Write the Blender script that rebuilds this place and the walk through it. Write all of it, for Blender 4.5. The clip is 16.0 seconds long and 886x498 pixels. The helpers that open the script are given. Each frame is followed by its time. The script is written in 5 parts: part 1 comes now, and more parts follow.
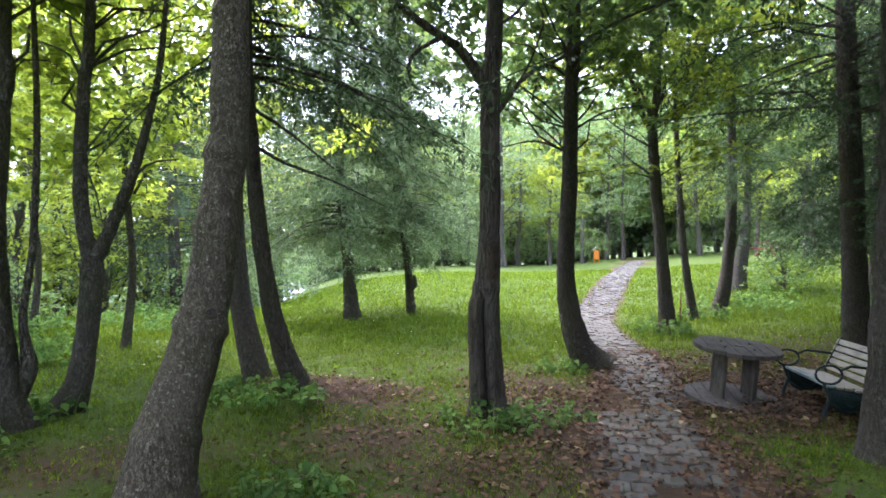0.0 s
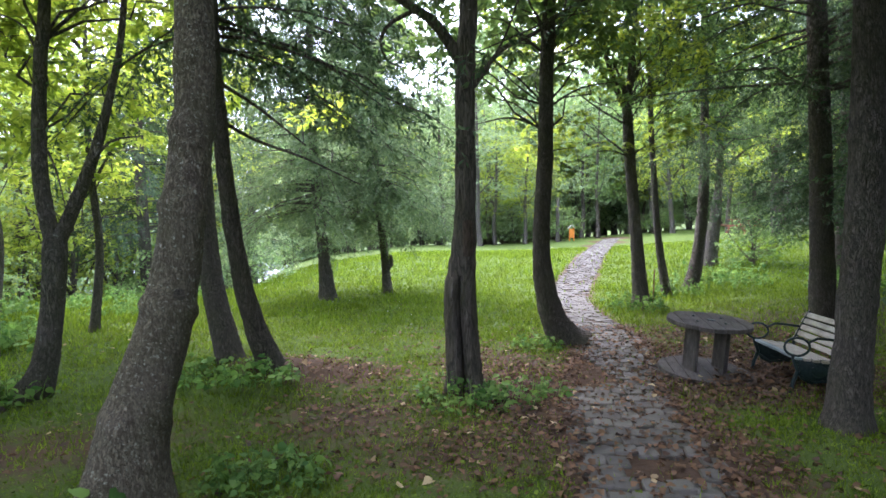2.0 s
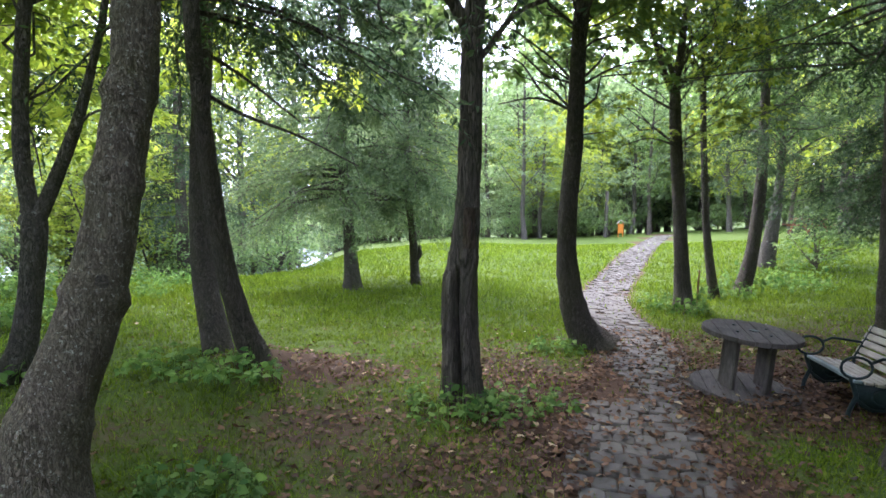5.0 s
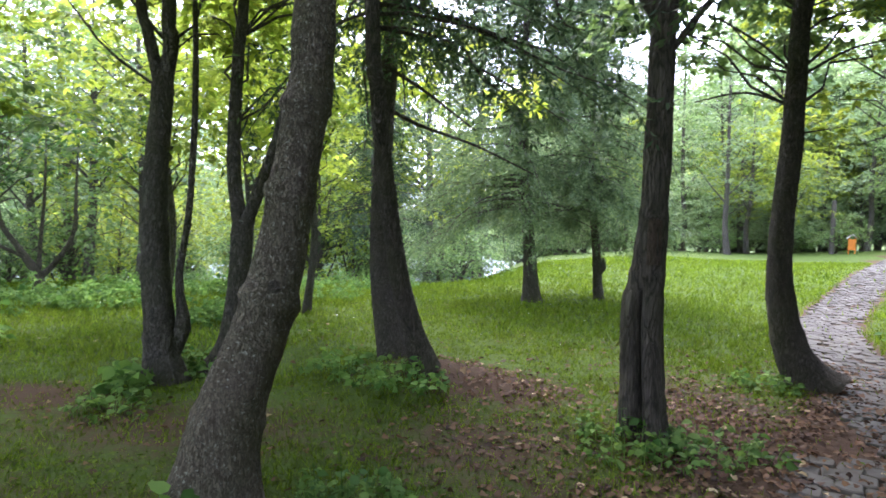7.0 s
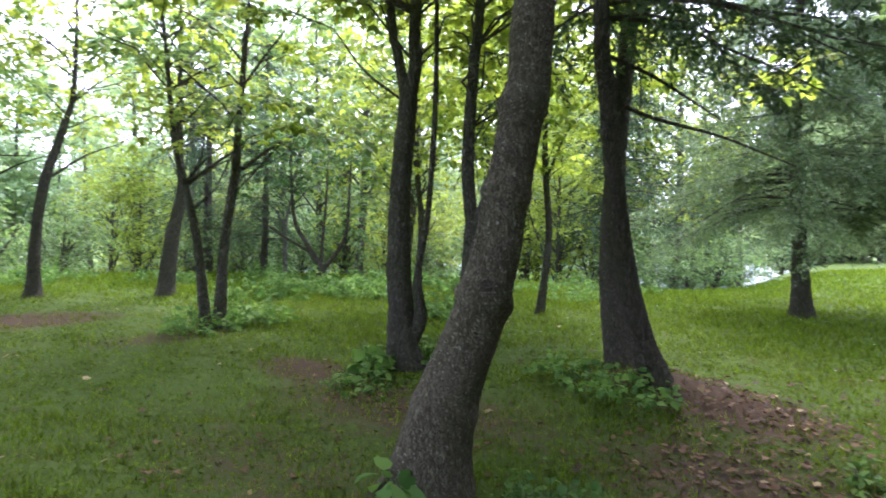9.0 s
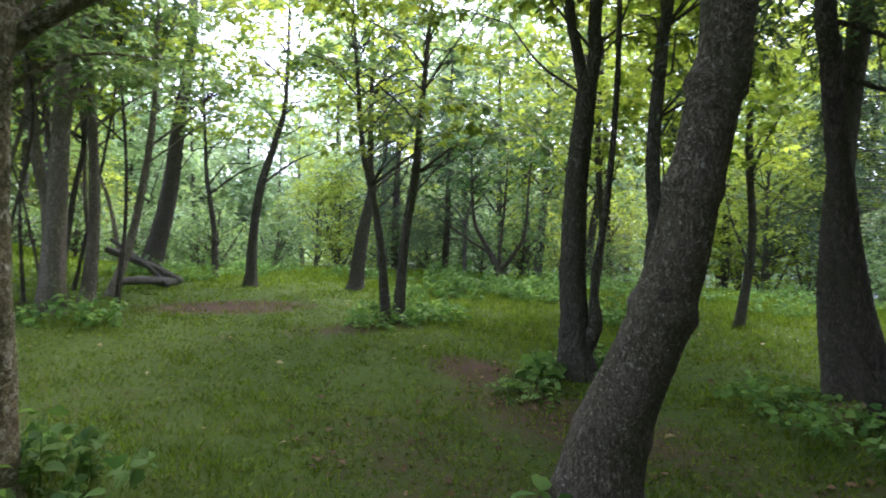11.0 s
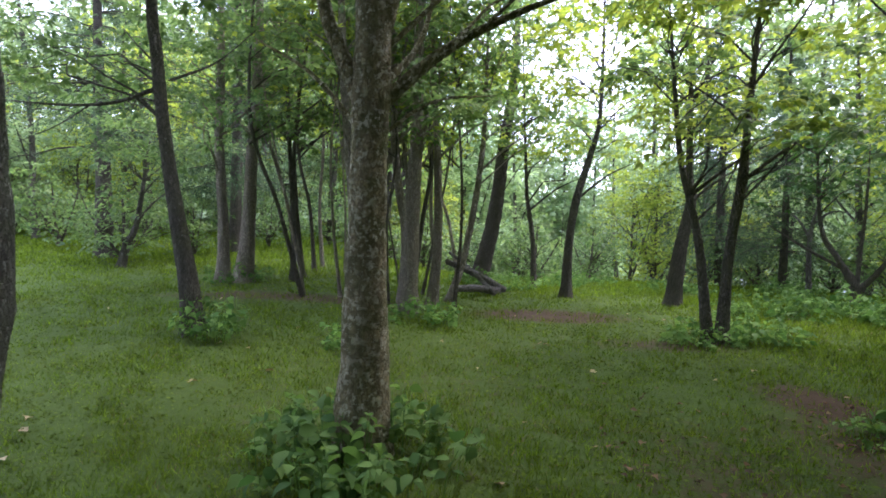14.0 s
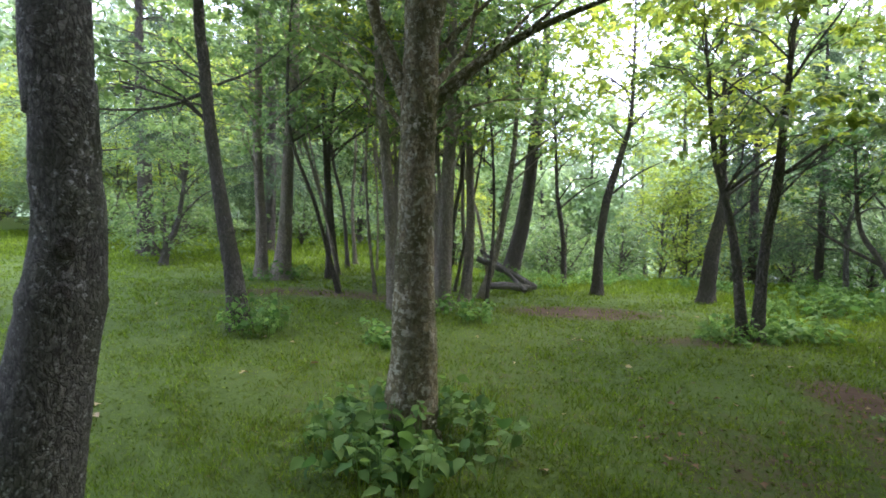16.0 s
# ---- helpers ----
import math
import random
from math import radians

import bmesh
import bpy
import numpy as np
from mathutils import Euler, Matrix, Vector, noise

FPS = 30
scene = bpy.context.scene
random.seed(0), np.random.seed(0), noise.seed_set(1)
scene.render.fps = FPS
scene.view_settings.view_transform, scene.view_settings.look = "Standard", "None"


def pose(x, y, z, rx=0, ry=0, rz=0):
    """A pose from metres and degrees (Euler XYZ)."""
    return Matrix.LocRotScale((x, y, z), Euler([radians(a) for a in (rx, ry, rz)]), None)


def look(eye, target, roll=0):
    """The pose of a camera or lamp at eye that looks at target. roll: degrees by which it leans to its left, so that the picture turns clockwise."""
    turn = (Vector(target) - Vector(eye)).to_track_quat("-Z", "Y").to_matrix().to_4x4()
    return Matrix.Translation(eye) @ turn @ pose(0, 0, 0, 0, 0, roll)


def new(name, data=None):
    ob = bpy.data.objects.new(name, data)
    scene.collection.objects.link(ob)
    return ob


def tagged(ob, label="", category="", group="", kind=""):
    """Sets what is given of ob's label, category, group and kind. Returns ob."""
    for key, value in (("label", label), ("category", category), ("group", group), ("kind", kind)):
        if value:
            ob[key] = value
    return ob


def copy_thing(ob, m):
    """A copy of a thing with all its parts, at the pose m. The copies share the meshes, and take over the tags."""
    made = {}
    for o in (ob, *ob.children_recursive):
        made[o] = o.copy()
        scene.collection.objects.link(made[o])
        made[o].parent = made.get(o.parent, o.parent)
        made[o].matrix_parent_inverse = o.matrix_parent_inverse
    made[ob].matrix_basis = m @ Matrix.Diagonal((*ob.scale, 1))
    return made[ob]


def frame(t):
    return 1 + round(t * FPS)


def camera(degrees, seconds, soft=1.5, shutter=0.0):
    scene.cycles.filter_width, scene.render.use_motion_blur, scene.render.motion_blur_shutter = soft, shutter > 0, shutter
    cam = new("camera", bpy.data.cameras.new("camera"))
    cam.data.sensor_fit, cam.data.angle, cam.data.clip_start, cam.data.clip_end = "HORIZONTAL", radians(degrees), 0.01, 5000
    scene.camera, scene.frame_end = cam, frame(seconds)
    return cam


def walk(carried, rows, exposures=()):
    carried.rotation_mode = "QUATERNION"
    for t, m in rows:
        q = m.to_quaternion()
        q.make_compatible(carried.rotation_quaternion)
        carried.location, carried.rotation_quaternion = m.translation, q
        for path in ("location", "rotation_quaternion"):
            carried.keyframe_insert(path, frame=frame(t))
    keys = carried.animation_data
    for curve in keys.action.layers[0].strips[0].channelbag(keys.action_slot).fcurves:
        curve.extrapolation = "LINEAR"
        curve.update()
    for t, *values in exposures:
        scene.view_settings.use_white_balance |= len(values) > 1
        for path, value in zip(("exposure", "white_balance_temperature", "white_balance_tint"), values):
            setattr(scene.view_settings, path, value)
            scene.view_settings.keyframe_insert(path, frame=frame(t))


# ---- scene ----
cam = camera(74.6, 16.0, soft=1.6, shutter=0.4)
EXPOSURE = 2.6
METRES, EYE, TILT, LEAN, TURN = 2.36, 1.65, 0.0, 0.0, 0.0
ROWS = [
    (0.0, 0.0, 0.0, 0.0, 0.0, 0.0, -0.0),
    (0.5, -0.0077, -0.0008, -0.0009, -2.36, 0.05, 0.54),
    (1.0, -0.0237, -0.0003, -0.0066, -4.59, -0.49, 0.31),
    (1.5, -0.0361, 0.0008, -0.0092, -4.22, -0.69, 0.28),
    (2.0, 0.004, 0.0235, -0.0087, -2.33, -2.0, 0.45),
    (2.5, 0.0712, 0.0656, -0.0133, -1.74, -0.2, -1.43),
    (3.0, 0.0998, 0.0989, -0.0169, 2.32, -0.01, 0.09),
    (3.5, 0.1067, 0.1582, -0.0184, 1.17, -0.79, -1.01),
    (6.0, 0.2473, 0.3557, -0.0217, 7.9, -3.26, -1.55),
    (6.5, 0.2293, 0.3977, -0.0176, 17.03, -1.69, -1.98),
    (7.0, 0.2264, 0.419, -0.0183, 20.77, -2.29, -1.75),
    (7.5, 0.2382, 0.4398, -0.0165, 25.62, -2.89, -2.85),
    (8.0, 0.2557, 0.4564, -0.0173, 29.91, -4.29, -2.12),
    (8.5, 0.276, 0.4683, -0.0196, 37.6, -3.65, -1.8),
    (11.0, 0.2218, 0.5831, -0.0258, 62.42, -3.28, -1.96),
    (11.5, 0.233, 0.5978, -0.0272, 68.01, -3.2, -2.47),
    (12.0, 0.2457, 0.6016, -0.0253, 74.09, -2.15, -1.49),
    (12.5, 0.2603, 0.5996, -0.0252, 80.87, -1.46, -0.22),
    (13.0, 0.2689, 0.5977, -0.0274, 85.84, -2.59, -0.57),
    (13.5, 0.2739, 0.5933, -0.0286, 88.3, -2.62, -0.62),
    (14.0, 0.2904, 0.5716, -0.028, 92.63, -2.61, -0.56),
    (14.5, 0.3126, 0.5488, -0.0288, 93.2, -3.46, -0.69),
    (15.0, 0.3493, 0.5228, -0.0297, 92.69, -4.01, -0.4),
    (15.5, 0.3661, 0.5089, -0.0312, 92.77, -3.52, -0.54),
    (16.0, 0.3669, 0.5185, -0.0299, 95.11, -2.79, -0.35),
]
walk(cam, [(t, pose(0, 0, EYE, TILT, LEAN, TURN) @ pose(METRES * x, METRES * y, METRES * z, 90 + pitch, roll, yaw)) for t, x, y, z, yaw, pitch, roll in ROWS],
     exposures=[(t, EXPOSURE + e, 5980, 28) for t, e in ((0.0, 0.08), (3.5, 0.06), (8.0, -0.1), (11.0, -0.5), (12.2, -0.88), (13.5, -0.74), (16.0, -0.37))])

# ---- daylight: a bright overcast sky ----
world = bpy.data.worlds.new("overcast_sky")
scene.world = world
world.use_nodes = True
wn, wl = world.node_tree.nodes, world.node_tree.links
sky = wn.new("ShaderNodeTexSky")
sky.sky_type, sky.sun_disc = "NISHITA", False
sky.sun_elevation, sky.sun_rotation = radians(58), radians(-35)
sky.dust_density, sky.air_density = 6.0, 1.0
veil = wn.new("ShaderNodeMix")
veil.data_type = "RGBA"
veil.inputs["Factor"].default_value = 0.75
veil.inputs["B"].default_value = (7.7, 8.9, 10.8, 1)
wl.new(sky.outputs["Color"], veil.inputs["A"])
wl.new(veil.outputs["Result"], wn["Background"].inputs["Color"])
wn["Background"].inputs["Strength"].default_value = 0.15
sun = new("sun", bpy.data.lights.new("sun", "SUN"))
sun.data.energy, sun.data.angle, sun.data.color = 1.3, radians(25), (1.0, 0.96, 0.9)
sun.matrix_world = look((-20, 28, 52), (0, 0, 0))


# ---- materials ----
def mat(name, rough=0.8, spec=0.3):
    m = bpy.data.materials.new(name)
    m.use_nodes = True
    p = m.node_tree.nodes["Principled BSDF"]
    p.inputs["Roughness"].default_value = rough
    p.inputs["Specular IOR Level"].default_value = spec
    return m, m.node_tree.nodes, m.node_tree.links, p


def ramp(n, l, fac, stops):
    r = n.new("ShaderNodeValToRGB")
    e = r.color_ramp.elements
    while len(e) < len(stops):
        e.new(0.5)
    for q, (at, c) in zip(e, stops):
        q.position, q.color = at, (*c, 1)
    l.new(fac, r.inputs["Fac"])
    return r.outputs["Color"]


def noisy(n, l, vec, scale, detail=4.0, rough=0.6):
    q = n.new("ShaderNodeTexNoise")
    q.inputs["Scale"].default_value, q.inputs["Detail"].default_value, q.inputs["Roughness"].default_value = scale, detail, rough
    if vec is not None:
        l.new(vec, q.inputs["Vector"])
    return q.outputs["Fac"]


def stretched(n, l, scale):
    c = n.new("ShaderNodeTexCoord")
    m = n.new("ShaderNodeMapping")
    m.inputs["Scale"].default_value = scale
    l.new(c.outputs["Object"], m.inputs["Vector"])
    return m.outputs["Vector"]


def mixed(n, l, fac, a, b, mode="MIX"):
    q = n.new("ShaderNodeMix")
    q.data_type, q.blend_type = "RGBA", mode
    for value, socket in ((fac, q.inputs["Factor"]), (a, q.inputs["A"]), (b, q.inputs["B"])):
        if isinstance(value, (int, float)):
            socket.default_value = value
        elif isinstance(value, tuple):
            socket.default_value = (*value, 1)
        else:
            l.new(value, socket)
    return q.outputs["Result"]


def bumped(n, l, p, height, strength, distance):
    b = n.new("ShaderNodeBump")
    b.inputs["Strength"].default_value, b.inputs["Distance"].default_value = strength, distance
    l.new(height, b.inputs["Height"])
    l.new(b.outputs["Normal"], p.inputs["Normal"])


def bark_material(name, dark, light, spot, spots, moss, stretch=0.22, plates=42, crust=20, damp=2.1):
    """Furrowed bark with lichen spots and a film of moss."""
    m, n, l, p = mat(name, 0.9, 0.2)
    v = stretched(n, l, (1, 1, stretch))
    o = stretched(n, l, (1, 1, 1))
    furrow = noisy(n, l, v, 52, 8, 0.75)
    # plates parted by cracks
    warp = n.new("ShaderNodeMix")
    warp.data_type = "VECTOR"
    warp.inputs["Factor"].default_value = 0.17
    l.new(v, warp.inputs["A"])
    wob = n.new("ShaderNodeTexNoise")
    wob.inputs["Scale"].default_value = 9
    wob.inputs["Detail"].default_value = 5
    l.new(v, wob.inputs["Vector"])
    l.new(wob.outputs["Color"], warp.inputs["B"])
    cells = n.new("ShaderNodeTexVoronoi")
    cells.feature, cells.inputs["Scale"].default_value = "DISTANCE_TO_EDGE", plates
    l.new(warp.outputs["Result"], cells.inputs["Vector"])
    crack = ramp(n, l, cells.outputs["Distance"], [(0.0, (0.25, 0.25, 0.25)), (0.13, (1, 1, 1))])
    tone = n.new("ShaderNodeTexVoronoi")
    tone.inputs["Scale"].default_value = plates
    l.new(warp.outputs["Result"], tone.inputs["Vector"])
    split = n.new("ShaderNodeSeparateColor")
    l.new(tone.outputs["Color"], split.inputs["Color"])
    col = ramp(n, l, furrow, [(0.3, dark), (0.52, tuple((a + b) / 2 for a, b in zip(dark, light))), (0.7, light)])
    col = mixed(n, l, 0.5, col, ramp(n, l, split.outputs["Red"], [(0.0, (0.5, 0.5, 0.5)), (0.6, (1, 1, 1)), (1.0, (1.5, 1.5, 1.45))]), "MULTIPLY")
    col = mixed(n, l, crack, tuple(0.5 * a for a in dark), col)
    plate = noisy(n, l, o, 3.2, 3)
    col = mixed(n, l, ramp(n, l, plate, [(0.35, (0, 0, 0)), (0.7, (0.5, 0.5, 0.5))]), col, tuple(0.45 * a for a in light))
    green = noisy(n, l, o, damp, 4)
    col = mixed(n, l, ramp(n, l, green, [(0.42, (0, 0, 0)), (0.72, (moss, moss, moss))]), col, (0.075, 0.10, 0.028))
    lich = noisy(n, l, o, crust, 6, 0.7)
    crusty = mixed(n, l, 1.0, ramp(n, l, lich, [(0.62 - spots, (0, 0, 0)), (0.67 - spots, (0.9, 0.9, 0.9))]), ramp(n, l, noisy(n, l, o, 6.5, 3), [(0.38, (0.35, 0.35, 0.35)), (0.6, (1, 1, 1))]), "MULTIPLY")
    col = mixed(n, l, crusty, col, spot)
    l.new(col, p.inputs["Base Color"])
    high = n.new("ShaderNodeMath")
    high.operation = "MULTIPLY_ADD"
    high.inputs[1].default_value = 0.6
    l.new(furrow, high.inputs[0])
    l.new(crack, high.inputs[2])
    bumped(n, l, p, high.outputs[0], 1.0, 0.035)
    return m


BARK_SPRUCE = bark_material("bark_spruce", (0.05, 0.040, 0.028), (0.37, 0.31, 0.23), (0.46, 0.46, 0.37), 0.045, 0.35, 0.34, 74, 44)
BARK_DARK = bark_material("bark_dark", (0.038, 0.032, 0.026), (0.205, 0.18, 0.145), (0.21, 0.22, 0.18), -0.03, 0.25, 0.26, 70)
BARK_SCALY = bark_material("bark_scaly", (0.065, 0.06, 0.05), (0.36, 0.34, 0.29), (0.50, 0.50, 0.44), 0.05, 0.35, 0.5, 46, 30)
BARK_SPLIT = bark_material("bark_split", (0.05, 0.042, 0.033), (0.19, 0.165, 0.13), (0.24, 0.235, 0.19), -0.04, 0.2, 0.16, 30, 12)
BARK_GREY = bark_material("bark_grey", (0.05, 0.045, 0.038), (0.20, 0.18, 0.15), (0.27, 0.28, 0.23), 0.0, 0.3, 0.35)
BARK_PALE = bark_material("bark_pale", (0.16, 0.135, 0.10), (0.46, 0.40, 0.31), (0.5, 0.5, 0.42), 0.0, 0.3, 0.4, 40)
BARK_LICHEN = bark_material("bark_lichen", (0.17, 0.135, 0.068), (0.52, 0.44, 0.26), (0.60, 0.57, 0.41), 0.10, 0.8, 0.6, 40, 24, 4.0)


def leaf_material(name, low, high, glow=0.5, rough=0.45, patchy=False, spec=0.3):
    """Leaves that let light through, each of its own green."""
    m, n, l, p = mat(name, rough, spec)
    g = n.new("ShaderNodeNewGeometry")
    info = n.new("ShaderNodeObjectInfo")
    col = ramp(n, l, g.outputs["Random Per Island"], [(0.0, low), (1.0, high)])
    if patchy:
        o = stretched(n, l, (1, 1, 1))
        worn, small = noisy(n, l, o, 1.1, 4), noisy(n, l, o, 7, 4, 0.7)
        col = mixed(n, l, ramp(n, l, worn, [(0.45, (0, 0, 0)), (0.68, (0.6, 0.6, 0.6))]), col, mixed(n, l, 0.28, col, (0.19, 0.15, 0.04)))
        col = mixed(n, l, 1.0, col, ramp(n, l, small, [(0.32, (0.5, 0.52, 0.5)), (0.66, (1.2, 1.18, 1.1))]), "MULTIPLY")
    shade = n.new("ShaderNodeHueSaturation")
    ofs = n.new("ShaderNodeMapRange")
    ofs.inputs["To Min"].default_value, ofs.inputs["To Max"].default_value = 0.8, 1.2
    l.new(info.outputs["Random"], ofs.inputs["Value"])
    l.new(ofs.outputs["Result"], shade.inputs["Value"])
    l.new(col, shade.inputs["Color"])
    l.new(shade.outputs["Color"], p.inputs["Base Color"])
    t = n.new("ShaderNodeBsdfTranslucent")
    bright = mixed(n, l, 1.0, shade.outputs["Color"], (1.2, 1.2, 0.85), "MULTIPLY")
    l.new(bright, t.inputs["Color"])
    mx = n.new("ShaderNodeMixShader")
    mx.inputs["Fac"].default_value = glow
    l.new(p.outputs["BSDF"], mx.inputs[1])
    l.new(t.outputs["BSDF"], mx.inputs[2])
    l.new(mx.outputs["Shader"], n["Material Output"].inputs["Surface"])
    return m


LEAF_BRIGHT = leaf_material("leaf_yellow_green", (0.14, 0.215, 0.035), (0.37, 0.43, 0.07), 0.66)
LEAF_MID = leaf_material("leaf_green", (0.08, 0.15, 0.055), (0.20, 0.29, 0.105), 0.58)
LEAF_DARK = leaf_material("leaf_deep_green", (0.028, 0.075, 0.022), (0.07, 0.14, 0.035), 0.42)
# distance haze is put into this paler leaf colour
LEAF_HAZED = leaf_material("leaf_hazed_green", (0.17, 0.26, 0.14), (0.32, 0.42, 0.23), 0.6)
NEEDLE = leaf_material("spruce_needle", (0.04, 0.085, 0.045), (0.12, 0.18, 0.085), 0.4)
NEEDLE_PALE = leaf_material("pale_spruce_needle", (0.075, 0.13, 0.065), (0.19, 0.26, 0.125), 0.45)
HERB = leaf_material("herb_leaf", (0.06, 0.145, 0.038), (0.21, 0.345, 0.09), 0.5, 0.6, False, 0.15)
GRASS = leaf_material("grass_blade", (0.055, 0.105, 0.008), (0.20, 0.30, 0.026), 0.45, 0.75, True, 0.1)
STRAW = leaf_material("straw_blade", (0.14, 0.10, 0.045), (0.30, 0.23, 0.11), 0.3, 0.7)
CLOVER = leaf_material("clover_leaf", (0.06, 0.11, 0.012), (0.16, 0.23, 0.026), 0.4, 0.75, True, 0.1)
FLOWER = leaf_material("white_flower", (0.6, 0.62, 0.55), (0.75, 0.76, 0.7), 0.3)
LITTER = leaf_material("dead_leaf", (0.035, 0.018, 0.009), (0.18, 0.10, 0.048), 0.1, 0.7)
LITTER_PALE = leaf_material("pale_dead_leaf", (0.20, 0.14, 0.07), (0.36, 0.28, 0.15), 0.1, 0.7)


def ground_material():
    m, n, l, p = mat("meadow_ground", 0.95, 0.15)
    o = stretched(n, l, (1, 1, 1))
    fine, mid, broad = noisy(n, l, o, 90, 4), noisy(n, l, o, 7, 5, 0.7), noisy(n, l, o, 0.7, 4)
    turf = ramp(n, l, fine, [(0.3, (0.028, 0.05, 0.009)), (0.7, (0.085, 0.13, 0.022))])
    turf = mixed(n, l, ramp(n, l, broad, [(0.35, (0, 0, 0)), (0.7, (0.5, 0.5, 0.5))]), turf, (0.06, 0.09, 0.015))
    soil = ramp(n, l, mid, [(0.3, (0.035, 0.021, 0.012)), (0.7, (0.105, 0.066, 0.038))])
    soil = mixed(n, l, fine, soil, (0.07, 0.044, 0.026))
    a = n.new("ShaderNodeAttribute")
    a.attribute_name = "bare"
    add = n.new("ShaderNodeMath")
    add.operation = "ADD"
    l.new(a.outputs["Fac"], add.inputs[0])
    sub = n.new("ShaderNodeMath")
    sub.operation, sub.inputs[1].default_value = "SUBTRACT", 0.5
    l.new(mid, sub.inputs[0])
    l.new(sub.outputs[0], add.inputs[1])
    col = mixed(n, l, ramp(n, l, add.outputs[0], [(0.28, (0, 0, 0)), (0.62, (1, 1, 1))]), turf, soil)
    l.new(col, p.inputs["Base Color"])
    bumped(n, l, p, mid, 0.6, 0.05)
    return m


def wood_material(name, dark, light, scale=(3, 3, 3), ring=30, rough=0.85):
    m, n, l, p = mat(name, rough, 0.25)
    v = stretched(n, l, scale)
    o = stretched(n, l, (1, 1, 1))
    grain = noisy(n, l, v, ring, 5, 0.65)
    col = ramp(n, l, grain, [(0.3, dark), (0.7, light)])
    stain = noisy(n, l, o, 5, 4)
    col = mixed(n, l, ramp(n, l, stain, [(0.45, (0, 0, 0)), (0.75, (0.6, 0.6, 0.6))]), col, tuple(0.45 * a for a in dark))
    l.new(col, p.inputs["Base Color"])
    bumped(n, l, p, grain, 0.5, 0.004)
    return m


def stone_material(name, low, high, rough=0.8):
    m, n, l, p = mat(name, rough, 0.35)
    o = stretched(n, l, (1, 1, 1))
    info = n.new("ShaderNodeObjectInfo")
    g = n.new("ShaderNodeNewGeometry")
    both = n.new("ShaderNodeMath")
    both.operation = "ADD"
    l.new(info.outputs["Random"], both.inputs[0])
    l.new(g.outputs["Random Per Island"], both.inputs[1])
    half = n.new("ShaderNodeMath")
    half.operation, half.inputs[1].default_value = "FRACT", 0.0
    l.new(both.outputs[0], half.inputs[0])
    col = ramp(n, l, half.outputs[0], [(0.0, low), (1.0, high)])
    grit, blot = noisy(n, l, o, 120, 3), noisy(n, l, o, 12, 4)
    col = mixed(n, l, ramp(n, l, grit, [(0.35, (0.35, 0.35, 0.35)), (0.6, (0, 0, 0))]), col, (0.08, 0.075, 0.065))
    col = mixed(n, l, ramp(n, l, blot, [(0.5, (0, 0, 0)), (0.72, (0.55, 0.55, 0.55))]), col, (0.10, 0.085, 0.06))
    l.new(col, p.inputs["Base Color"])
    bumped(n, l, p, blot, 0.5, 0.01)
    return m


GROUND = ground_material()
PAVER = stone_material("worn_concrete_paver", (0.058, 0.053, 0.041), (0.125, 0.116, 0.093))
OLD_WOOD = wood_material("weathered_grey_wood", (0.04, 0.035, 0.03), (0.13, 0.118, 0.10), (14, 1, 1), 9)
SLAT = wood_material("cream_painted_slat", (0.26, 0.23, 0.185), (0.46, 0.42, 0.34), (1, 14, 14), 6, 0.6)
SLAT_BLUE = wood_material("bluish_painted_slat", (0.14, 0.20, 0.20), (0.30, 0.37, 0.35), (1, 14, 14), 6, 0.6)
IRON = wood_material("dark_green_cast_iron", (0.008, 0.018, 0.018), (0.02, 0.04, 0.04), (1, 1, 1), 40, 0.45)
ORANGE = wood_material("orange_painted_board", (0.5, 0.16, 0.02), (0.7, 0.25, 0.04), (1, 1, 6), 8, 0.6)
RED_WOOD = wood_material("red_brown_timber", (0.13, 0.05, 0.03), (0.25, 0.11, 0.07), (1, 10, 1), 8)
ROOF = wood_material("pale_board_roof", (0.4, 0.38, 0.34), (0.6, 0.58, 0.52), (1, 10, 1), 8)
DEADWOOD = bark_material("dead_wood", (0.06, 0.055, 0.05), (0.30, 0.28, 0.25), (0.35, 0.36, 0.32), 0.0, 0.2)


BARE_WOOD = wood_material("bare_splintered_wood", (0.035, 0.026, 0.018), (0.17, 0.13, 0.09), (9, 9, 1), 12)


def water_material():
    m, n, l, p = mat("lake_water", 0.22, 0.5)
    p.inputs["Base Color"].default_value = (0.04, 0.06, 0.06, 1)
    rip = noisy(n, l, stretched(n, l, (1, 1, 1)), 1.2, 4)
    bumped(n, l, p, rip, 0.35, 0.12)
    return m


def hill_material():
    m, n, l, p = mat("far_wooded_hill", 1.0, 0.0)
    o = stretched(n, l, (1, 1, 1))
    tops, patch = noisy(n, l, o, 0.25, 5, 0.7), noisy(n, l, o, 0.03, 3)
    col = ramp(n, l, tops, [(0.3, (0.07, 0.11, 0.05)), (0.7, (0.13, 0.18, 0.09))])
    col = mixed(n, l, patch, col, (0.12, 0.16, 0.10))
    l.new(col, p.inputs["Base Color"])
    return m


WATER, HILL = water_material(), hill_material()


